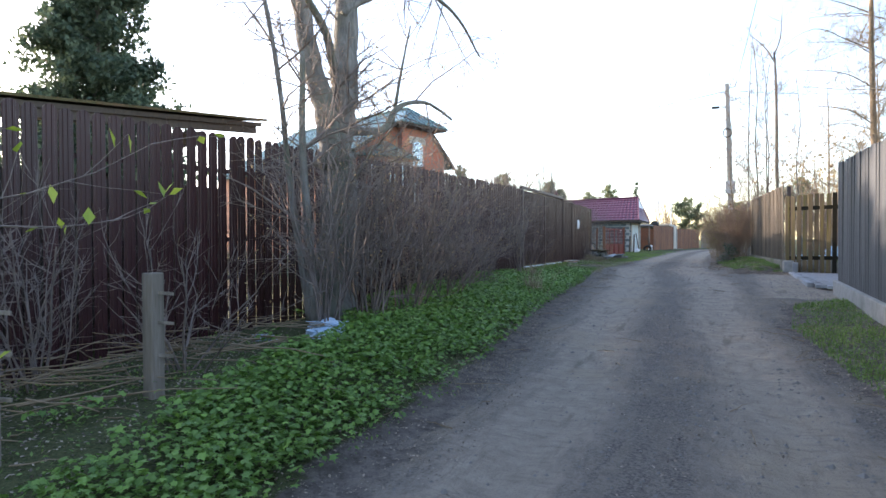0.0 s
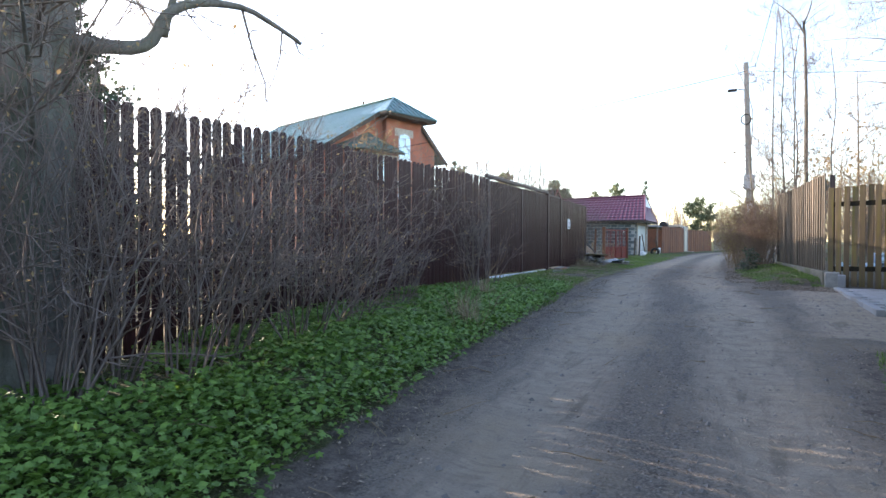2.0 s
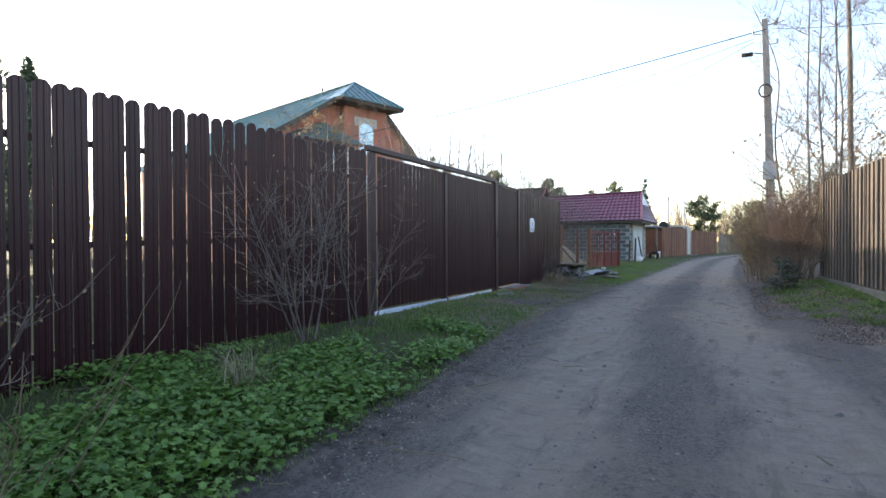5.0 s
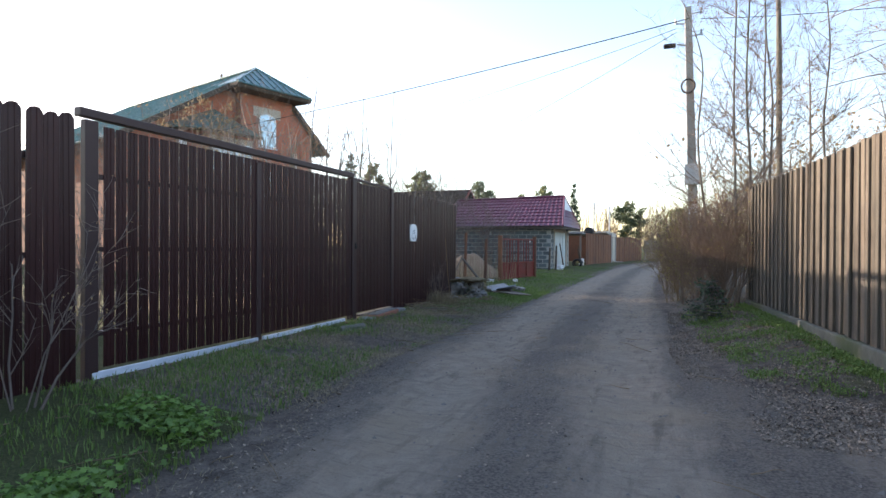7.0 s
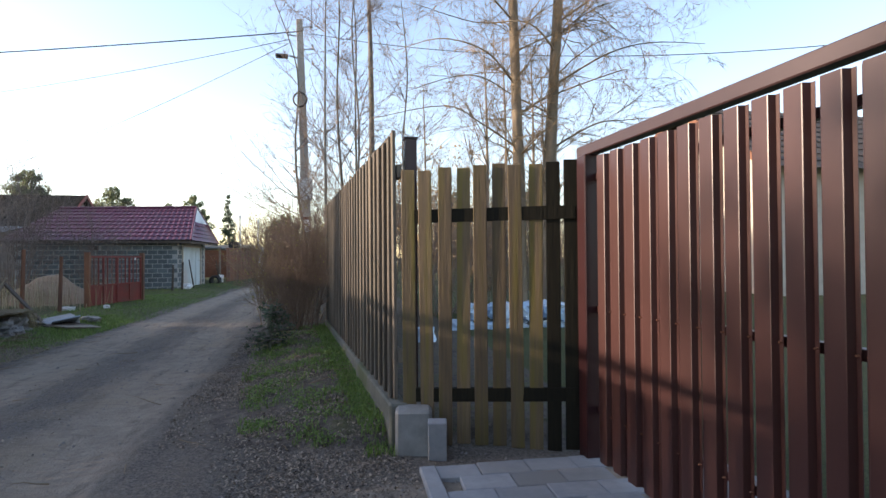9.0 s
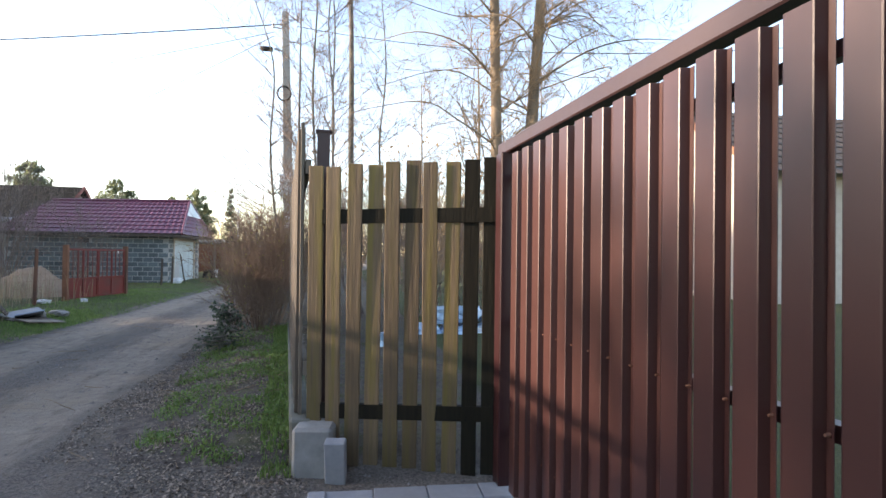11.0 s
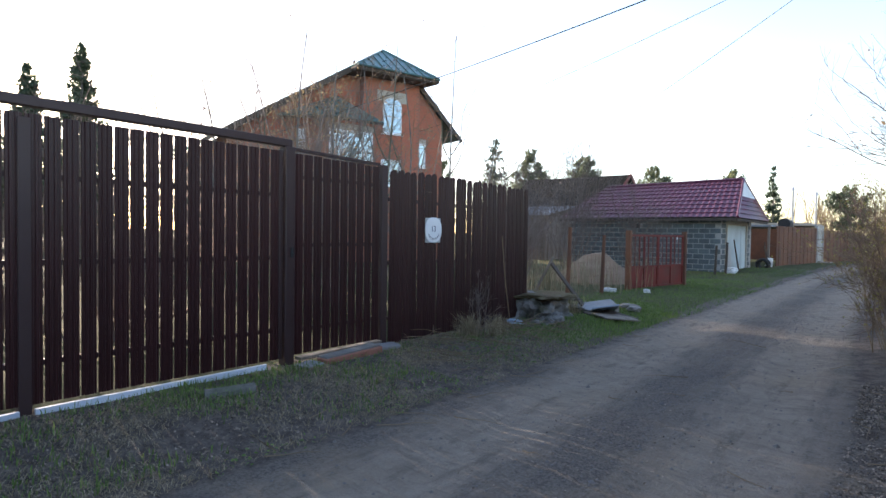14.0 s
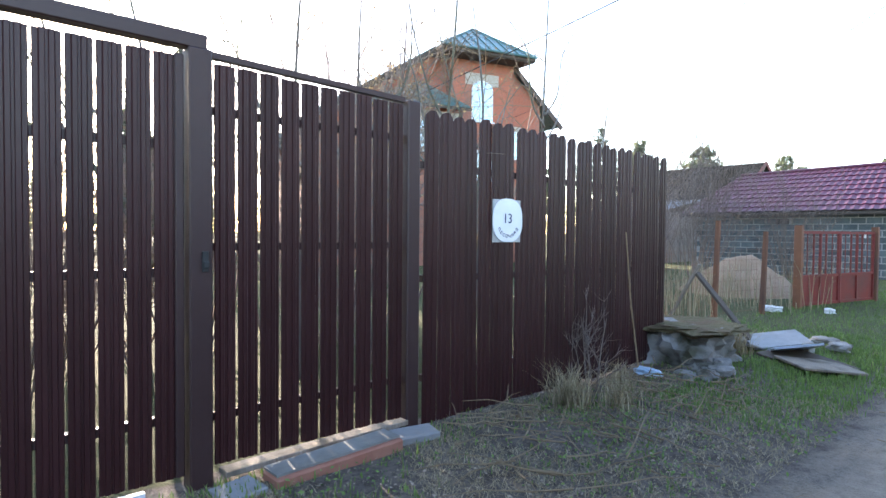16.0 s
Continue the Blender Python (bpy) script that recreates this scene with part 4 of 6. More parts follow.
groof = part("roof", Geo().slab([(GX0 - 0.4, GY0 - 0.35, 2.9), (GX1 + 0.62, GY0 - 0.35, 2.9), (RE[0], RY, RE[2] - 0.05), (RW[0], RY, RW[2] - 0.05)], 0.04).slab([(GX0 - 0.4, GY1 + 0.6, 2.9), (GX1 + 0.62, GY1 + 0.6, 2.9), (RE[0], RY, RE[2] - 0.05), (RW[0], RY, RW[2] - 0.05)], 0.04), "soffit", garage)
part("tiles", tile_plane((GX0 - 0.4, GY0 - 0.35, 2.92), (GX1 + 0.62, GY0 - 0.35, 2.92), (RE[0], RY, RE[2]), (RW[0], RY, RW[2]), 30, 9), "redtile", groof, "burgundy stepped metal tiles")
part("tiles", tile_plane((GX0 - 0.4, GY1 + 0.6, 2.92), (GX1 + 0.62, GY1 + 0.6, 2.92), (RE[0], RY, RE[2]), (RW[0], RY, RW[2]), 30, 9), "redtile", groof, "burgundy stepped metal tiles")
SK = 0.45
sa, sb = Vector((GX1 + 0.62, GY0 - 0.35, 2.92)), Vector((GX1 + 0.62, GY1 + 0.6, 2.92))
su, sv = sa.lerp(Vector(RE), 1 - SK), sb.lerp(Vector(RE), 1 - SK)
part("skirt", tile_plane(sa, sb, sv, su, 20, 5), "redtile", groof, "burgundy tiled skirt over the door")
part("gablet", Geo().add([su + Vector((0.02, 0, 0)), sv + Vector((0.02, 0, 0)), Vector(RE) + Vector((0.02, 0, 0)), su - Vector((0.06, 0, 0)), sv - Vector((0.06, 0, 0)), Vector(RE) - Vector((0.06, 0, 0))], [(0, 1, 2), (5, 4, 3), (0, 3, 4, 1), (1, 4, 5, 2), (2, 5, 3, 0)]), "white", groof, "white painted gablet")
part("ridge_cap", Geo().tube([(RW[0], RY, RW[2] + 0.03), (RE[0], RY, RE[2] + 0.03)], [0.07, 0.07], 8), "redtile", groof)
part("hip_cap", Geo().tube([sa + Vector((0, 0, 0.03)), Vector(RE) + Vector((0, 0, 0.03))], [0.05, 0.05], 6).tube([sb + Vector((0, 0, 0.03)), Vector(RE) + Vector((0, 0, 0.03))], [0.05, 0.05], 6), "redtile", groof)
part("west_hip", Geo().slab([(GX0 - 0.4, GY0 - 0.35, 2.9), (GX0 - 0.4, GY1 + 0.6, 2.9), RW], 0.04), "redtile", groof)
part("eave_board", Geo().box(GX0 - 0.4, GX1 + 0.6, GY0 - 0.36, GY0 - 0.32, 2.8, 2.9).box(GX1 + 0.57, GX1 + 0.61, GY0 - 0.32, GY1 + 0.58, 2.8, 2.9), "soffit", garage)

# ---- red yard gate ----
rg = thing("yard_gate", (-4.2, 29.9, 0.8), "worn red steel yard gate with mesh above solid lower panels", "gate")
P0, P1 = Vector((-4.47, 28.6, 0.75)), Vector((-3.92, 31.2, 0.78))
for p in (P0, P1):
    part("post", Geo().box(p.x - 0.06, p.x + 0.06, p.y - 0.06, p.y + 0.06, 0.3, 2.32), "rust", rg, "dark red-brown steel post", bevel=0.006)
for s in range(2):
    a, b = P0.lerp(P1, 0.03 + s * 0.48), P0.lerp(P1, 0.49 + s * 0.48)
    fr = Geo()
    for z in (0.92, 1.42, 2.2):
        fr.beam((a.x, a.y, z), (b.x, b.y, z), 0.04, 0.05)
    for u in (0, 0.5, 1):
        p = a.lerp(b, u)
        fr.beam((p.x, p.y, 0.92), (p.x, p.y, 2.22), 0.04, 0.05)
    leaf = part("leaf", fr, "redpaint", rg)
    part("lower_panel", Geo().beam((a.x - 0.008, a.y, 1.17), (b.x - 0.008, b.y, 1.17), 0.008, 0.48), "redpaint", leaf, "worn bright red sheet panel")
    for k in range(5):
        p = a.lerp(b, (k + 1) / 6)
        part("bar", Geo().beam((p.x - 0.006, p.y, 1.42), (p.x - 0.006, p.y, 2.18), 0.014 if k % 2 == 0 else 0.028, 0.014 if k % 2 == 0 else 0.028), "redpaint", leaf)
    for k in range(6):
        z = 1.5 + k * 0.12
        part("wire", Geo().beam((a.x + 0.006, a.y, z), (b.x + 0.006, b.y, z), 0.006, 0.006), "rust", leaf)
single("plastic_tag", Geo().box(-0.03, 0.03, -0.004, 0.004, -0.06, 0.06, pose(-4.02, 30.9, 2.16, 0, 0, 78)), "white", "small white plastic tag hanging on the red gate", "tag")

# ---- far fences ----
def sheet_fence(name, a, b, zt, zb, material, label):
    f = thing(name, ((a[0] + b[0]) / 2, (a[1] + b[1]) / 2, zb), label, "fence")
    A, B = Vector((*a, 0)), Vector((*b, 0))
    n = max(2, round((B - A).length / 0.35))
    for i in range(n):
        p, q = A.lerp(B, i / n), A.lerp(B, (i + 0.93) / n)
        part("panel", Geo().beam((p.x, p.y, (zt + zb) / 2), (q.x, q.y, (zt + zb) / 2), 0.03 + 0.02 * (i % 2), zt - zb + 0.02 * (i % 3)), material, f)
    return f


sheet_fence("sheet_fence", (-4.0, 46.2), (-3.1, 53.2), 2.75, 0.72, "rust", "rust-brown corrugated sheet fence beside the lane")
sheet_fence("sheet_fence", (-2.9, 54.6), (-1.4, 62.5), 2.65, 0.7, "rust", "rust-brown corrugated sheet fence farther down the lane")
sheet_fence("plank_fence", (-1.2, 63), (2.6, 88), 2.5, 0.6, "oldwood", "grey plank fence at the far bend of the lane")
yg = thing("metal_wicket", (-3.0, 53.9, 0.75), "galvanised steel wicket with a pale frame between rusty fences", "gate")
part("frame", Geo().beam((-3.1, 53.4, 0.75), (-3.1, 53.4, 2.9), 0.1, 0.1).beam((-2.92, 54.5, 0.75), (-2.92, 54.5, 2.9), 0.1, 0.1).beam((-3.1, 53.4, 2.75), (-2.92, 54.5, 2.75), 0.1, 0.25), "steel", yg)
part("panel", Geo().beam((-3.05, 53.55, 1.75), (-2.95, 54.35, 1.75), 0.03, 1.7), "steel", yg)
part("step", Geo().box(-3.0, -2.4, 53.3, 54.7, 0.65, 0.86), "concrete", yg)
shed = thing("garden_shed", (-6.2, 58, 0.7), "low flat-roofed shed with a pale eave behind the rusty fence", "shed")
part("wall", Geo().box(-8.5, -4.2, 55.5, 62, 0.5, 2.9), "rust", shed)
part("roof", Geo().box(-8.8, -3.6, 55.2, 62.5, 2.95, 3.12), "lintel", shed, "pale flat roof edge")
part("roof_clutter", Geo().tube([(-4.6, 52.5, 3.0), (-4.6, 53.6, 3.0)], [0.32, 0.32], 10), "black", shed, "dark tank on the roof")
part("carport_roof", Geo().box(-6.4, -4.15, 45.6, 52.9, 2.72, 2.8), "sheet", shed)
part("carport_post", Geo().box(-4.3, -4.2, 45.7, 45.8, 0.5, 2.75), "oldwood", shed)
part("carport_post", Geo().box(-6.3, -6.2, 45.7, 45.8, 0.5, 2.75), "oldwood", shed)
part("tank_stand", Geo().box(-4.9, -4.3, 52.3, 53.8, 2.6, 2.75), "oldwood", shed)
for px, py, pz in ((-4.4, 54.0, 5.0), (-3.6, 57.5, 4.9)):
    mp_ = thing("chimney_pipe", (px, py, 0.7), "thin grey steel flue pipe with a cap", "pipe")
    part("pipe", Geo().tube([(px, py, 0.5), (px, py, pz)], [0.06, 0.06], 8), "steel", mp_)
    part("cap", Geo().tube([(px, py, pz), (px, py, pz + 0.22)], [0.12, 0.03], 8), "steel", mp_)

# dark shed roof house behind the sand heap
nb = thing("outbuilding", (-17, 50, 0.8), "old dark wooden outbuilding with a rusty red ridged roof", "house")
part("wall", Geo().prism([(47, 0.5), (53, 0.5), (53, 4.0), (50, 5.9), (47, 4.0)], "x", -19.5, -13.0), "oldwood", nb)
part("roof", Geo().slab([(-19.9, 46.6, 3.75), (-12.6, 46.6, 3.75), (-12.6, 50, 6.0), (-19.9, 50, 6.0)], 0.08).slab([(-19.9, 53.4, 3.75), (-12.6, 53.4, 3.75), (-12.6, 50, 6.0), (-19.9, 50, 6.0)], 0.08), "darkboard", nb)
part("barge_board", Geo().beam((-12.58, 46.6, 3.72), (-12.58, 50, 5.97), 0.04, 0.2).beam((-12.58, 53.4, 3.72), (-12.58, 50, 5.97), 0.04, 0.2), "redpaint", nb)
nb2 = thing("greenhouse_roof", (-16, 37, 0.8), "low outhouse with a pale corrugated sheet roof", "shed")
part("wall", Geo().box(-18.2, -14.2, 42.2, 45.8, 0.5, 3.2), "oldwood", nb2)
part("roof", tile_plane((-18.5, 41.9, 3.2), (-13.9, 41.9, 3.2), (-13.9, 46, 3.9), (-18.5, 46, 3.9), 26, 1), "sheet", nb2, "pale corrugated roof sheet")

# shed behind the near fence
sh = thing("garden_shed", (-6.0, 1.5, 0.6), "dark wooden shed with a mossy overhanging roof behind the fence", "shed")
part("wall", Geo().box(-7.4, -4.75, -2.2, 4.6, 0.3, 2.3), "soffit", sh)
part("roof", Geo().slab([(-4.35, -2.6, 2.3), (-4.35, 4.9, 3.14), (-7.8, 4.9, 3.5), (-7.8, -2.6, 2.66)], 0.05), "soffit", sh)
part("roofing", Geo().slab([(-4.3, -2.65, 2.34), (-4.3, 4.95, 3.19), (-7.85, 4.95, 3.55), (-7.85, -2.65, 2.7)], 0.025), "moss", sh, "mossy roofing felt")
part("fascia", Geo().beam((-4.4, -2.6, 2.23), (-4.4, 4.85, 3.06), 0.03, 0.12), "soffit", sh)
part("rafter_end", Geo().box(-5.2, -4.5, 3.98, 4.1, 2.75, 2.9), "soffit", sh)

# house roof behind the red gate
eh = thing("neighbour_house", (16, 29, 0.8), "pale plastered house with a dark tiled roof and brown barge boards", "house")
part("wall", Geo().prism([(25.6, 0.6), (33.6, 0.6), (33.6, 4.6), (29.6, 6.9), (25.6, 4.6)], "x", 12.7, 22), "lintel", eh, "pale cream plastered wall")
part("roof", tile_plane((12.1, 25.0, 4.4), (22.6, 25.0, 4.4), (22.6, 29.6, 7.15), (12.1, 29.6, 7.15), 26, 10), "soffit", eh, "dark ridged roof tiles")
part("roof", tile_plane((12.1, 34.2, 4.4), (22.6, 34.2, 4.4), (22.6, 29.6, 7.15), (12.1, 29.6, 7.15), 26, 10), "soffit", eh, "dark ridged roof tiles")
part("barge_board", Geo().beam((12.12, 25.0, 4.3), (12.12, 29.6, 7.05), 0.05, 0.2).beam((12.12, 34.2, 4.3), (12.12, 29.6, 7.05), 0.05, 0.2), "rust", eh)

eh.location.x += 1.2

# ---- utility pole ----
pole = thing("utility_pole", (1.25, 27.85, 0.8), "leaning square concrete utility pole with a street lamp and cables", "pole")
B0, T0 = Vector((1.25, 27.85, 0.4)), Vector((1.0, 27.85, 8.55))
vs = [p + Vector((i * w, j * w, 0)) for p, w in ((B0, 0.14), (T0, 0.085)) for i, j in ((-1, -1), (1, -1), (1, 1), (-1, 1))]
part("shaft", Geo().add(vs, [(3, 2, 1, 0), (4, 5, 6, 7), (0, 1, 5, 4), (1, 2, 6, 5), (2, 3, 7, 6), (3, 0, 4, 7)]), "pole", pole, "tapered concrete shaft", bevel=0.012)


def on_pole(z):
    return B0.lerp(T0, (z - B0.z) / (T0.z - B0.z))


part("junction_box", Geo().box(-0.2, 0.2, -0.27, -0.12, -0.28, 0.28, Matrix.Translation(on_pole(3.95))), "steel", pole, "grey metal junction box", bevel=0.01)
for zz in (3.8, 4.12):
    part("band", Geo().box(-0.125, 0.125, -0.125, 0.125, -0.03, 0.03, Matrix.Translation(on_pole(zz))), "steel", pole)
part("warning_plate", Geo().box(-0.1, 0.1, -0.146, -0.14, -0.22, 0.1, Matrix.Translation(on_pole(3.05))), "white", pole, "small white warning plate")
part("warning_stripe", Geo().box(-0.1, 0.1, -0.152, -0.147, 0.1, 0.17, Matrix.Translation(on_pole(3.05))), "redpaint", pole)
coil = on_pole(6.35)
part("cable_coil", Geo().tube([coil + Vector((-0.05 + 0.17 * math.cos(a * math.pi / 8), -0.17, 0.19 * math.sin(a * math.pi / 8))) for a in range(17)], [0.025] * 17, 5), "black", pole, "black coil of spare cable")
lp = on_pole(7.5)
part("lamp_arm", Geo().tube([lp, lp + Vector((-0.3, -0.05, 0.05))], [0.025, 0.025], 6), "steel", pole)
part("street_lamp", Geo().box(-0.27, 0.05, -0.09, 0.09, -0.05, 0.04, Matrix.Translation(lp + Vector((-0.38, -0.06, 0.03)))), "black", pole, "dark street lamp head", bevel=0.02)
for zz, sx in ((8.35, 1), (8.1, -1), (7.75, 1)):
    q = on_pole(zz)
    part("bracket", Geo().beam(q, q + Vector((0.32 * sx, 0.02, 0.04)), 0.03, 0.03), "steel", pole)
    part("insulator", Geo().tube([q + Vector((0.32 * sx, 0.02, 0.02)), q + Vector((0.32 * sx, 0.02, 0.16))], [0.035, 0.03], 7), "steel", pole)


def wire(a, b, sag, r=0.011, label="thin black overhead cable between pole and house"):
    a, b = Vector(a), Vector(b)
    pts = [a.lerp(b, i / 24) - Vector((0, 0, 4 * sag * (i / 24) * (1 - i / 24))) for i in range(25)]
    single("overhead_cable", Geo().tube(pts, [r] * 25, 4), "black", label, "cable", group="overhead cables")


wire((1.04, 27.76, 8.21), (-20.1, 29.4, 6.33), 0.18, 0.016)
wire(on_pole(8.0) + Vector((-0.3, 0, 0)), (-18.2, 36.3, 7.2), 0.35, 0.008)
wire(on_pole(7.9) + Vector((-0.3, 0, 0)), (-22, 52, 6.5), 0.5, 0.008)
wire(on_pole(8.2) + Vector((0.3, 0, 0)), (11.5, 21.4, 6.2), 0.4, 0.009)
wire(on_pole(8.3) + Vector((0.3, 0, 0)), (2.6, -8, 9.2), 0.5, 0.009, "thin black overhead cable along the lane")

# ---- plants ----
class Twigs:
    """Many thin branches of four points each, built at one go."""

    def __init__(self):
        self.p, self.r = [], []

    def add(self, pts, r0, r1):
        self.p.append([tuple(q) for q in pts])
        self.r.append((r0, r0 + (r1 - r0) * 0.35, r0 + (r1 - r0) * 0.7, r1))

    def mesh(self, name, material, n=3):
        P, R = np.array(self.p, dtype=float), np.array(self.r, dtype=float)
        k = len(P)
        D = np.zeros_like(P)
        D[:, 1:-1] = P[:, 2:] - P[:, :-2]
        D[:, 0], D[:, -1] = P[:, 1] - P[:, 0], P[:, -1] - P[:, -2]
        D /= np.linalg.norm(D, axis=2, keepdims=True) + 1e-9
        ref = np.where(np.abs(D[..., 2:3]) < 0.8, np.array([0, 0, 1.0]), np.array([1.0, 0, 0]))
        S = np.cross(D, ref)
        S /= np.linalg.norm(S, axis=2, keepdims=True) + 1e-9
        U = np.cross(D, S)
        a = 2 * np.pi * np.arange(n) / n
        V = P[:, :, None, :] + R[:, :, None, None] * (S[:, :, None, :] * np.cos(a)[None, None, :, None] + U[:, :, None, :] * np.sin(a)[None, None, :, None])
        base = (np.arange(k) * 4 * n)[:, None, None]
        i, j = np.meshgrid(np.arange(3), np.arange(n), indexing="ij")
        q = np.stack([i * n + j, i * n + (j + 1) % n, (i + 1) * n + (j + 1) % n, (i + 1) * n + j], -1).reshape(1, -1, 4)
        F = (q + base).reshape(-1, 4)
        me = bpy.data.meshes.new(name)
        me.from_pydata(V.reshape(-1, 3).tolist(), [], F.tolist())
        me.materials.append(M[material])
        me.polygons.foreach_set("use_smooth", [True] * len(me.polygons))
        return me


def jitter(v, k, r):
    return Vector((v[0] + r.uniform(-k, k), v[1] + r.uniform(-k, k), v[2] + r.uniform(-k, k)))


def curl(p, d, length, wob, up, r):
    """Four points of a bent branch, and its last direction."""
    pts = [Vector(p)]
    d = Vector(d).normalized()
    for _ in range(3):
        d = (jitter(d, wob, r) + Vector((0, 0, up))).normalized()
        pts.append(pts[-1] + d * length / 3)
    return pts, d


def branch(tw, p, d, length, rad, depth, r, kids=5, up=0.08, wob=0.22, spread=0.8, shrink=0.55, tips=None, thick=None):
    pts, de = curl(p, d, length, wob, up, r)
    (thick if thick is not None and rad > 0.02 else tw).add(pts, rad, rad * 0.4 if depth else rad * 0.3)
    if tips is not None and depth == 0:
        tips.append(pts[-1])
        tips.append(pts[2])
    if depth == 0:
        return
    n = max(1, round(kids * r.uniform(0.7, 1.3)))
    for i in range(n):
        u = r.uniform(0.2, 1.0)
        k = min(int(u * 3), 2)
        q = pts[k].lerp(pts[k + 1], u * 3 - k)
        side = jitter((0, 0, 0), 1, r)
        nd = (de * r.uniform(0.5, 1.0) + side * spread).normalized()
        branch(tw, q, nd, length * shrink * r.uniform(0.7, 1.25), max(rad * (0.75 - 0.35 * u) * 0.75, 0.003), depth - 1, r, kids, up, wob, spread, shrink, tips, thick)


def leaf_mesh(name, places, size, material, r, flat=0.6, lobes=False):
    """Small leaves, each a folded blade of its own, at those places."""
    n = len(places)
    P = np.array([tuple(p) for p in places])
    rs = np.random.RandomState(r.randint(0, 10 ** 6))
    ang, tilt, sz = rs.uniform(0, 2 * np.pi, n), rs.normal(0, flat, n), size * rs.uniform(0.6, 1.35, n)
    roll_ = rs.normal(0, flat, n)
    if lobes:
        T = np.array([(0, 0, 0), (0.32, 0.12, 0.05), (0.28, 0.42, 0.02), (0.55, 0.62, -0.06), (0.16, 0.68, 0.02), (0, 1.0, -0.12), (-0.16, 0.68, 0.02), (-0.55, 0.62, -0.06), (-0.28, 0.42, 0.02), (-0.32, 0.12, 0.05)])
        F0 = [(0, 1, 2, 8, 9), (2, 3, 4, 6, 7, 8), (4, 5, 6)]
    else:
        T = np.array([(0, 0, 0), (0.3, 0.45, 0.07), (0, 1.0, 0), (-0.3, 0.45, 0.07)])
        F0 = [(0, 1, 2), (0, 2, 3)]
    ca, sa_, ct, st, cr, sr_ = np.cos(ang), np.sin(ang), np.cos(tilt), np.sin(tilt), np.cos(roll_), np.sin(roll_)
    X, Y, Z = T[:, 0][None], T[:, 1][None], T[:, 2][None]
    x1 = X * cr[:, None] + Z * sr_[:, None]
    z1 = -X * sr_[:, None] + Z * cr[:, None]
    y2 = Y * ct[:, None] - z1 * st[:, None]
    z2 = Y * st[:, None] + z1 * ct[:, None]
    x3 = x1 * ca[:, None] - y2 * sa_[:, None]
    y3 = x1 * sa_[:, None] + y2 * ca[:, None]
    V = P[:, None, :] + np.stack([x3, y3, z2], -1) * sz[:, None, None]
    m = len(T)
    F = [tuple(i * m + j for j in f) for i in range(n) for f in F0]
    me = bpy.data.meshes.new(name)
    me.from_pydata(V.reshape(-1, 3).tolist(), [], F)
    me.materials.append(M[material])
    return me


def shrub(x, y, h, spread, stems, seed, material="twig", label="leafless brown shrub of many thin upright twigs", kids=6, depth=2, lean=(0, 0), buds=None, bud_size=0.03, base=0.18, rad=0.011, bud_part=0.3, name="shrub"):
    r = random.Random(seed)
    z = ground_z(x, y)
    ob = thing(name, (x, y, z), label, "shrub")
    tw, tips = Twigs(), []
    for _ in range(stems):
        a, k = r.uniform(0, 6.28), r.uniform(0, base)
        p = (x + math.cos(a) * k, y + math.sin(a) * k, z - 0.05)
        d = Vector((math.cos(a) * spread * r.uniform(0.2, 1) + lean[0], math.sin(a) * spread * r.uniform(0.2, 1) + lean[1], 1))
        branch(tw, p, d, h * r.uniform(0.6, 1.08), rad * r.uniform(0.6, 1.3), depth, r, kids, 0.05, 0.23, 0.65, 0.42, tips)
    part("crown", tw.mesh("crown", material), None, ob)
    if buds:
        pick = [t for t in tips if r.random() < bud_part]
        part("foliage", leaf_mesh("foliage", pick, bud_size, buds, r, 0.9), None, ob)
    return ob


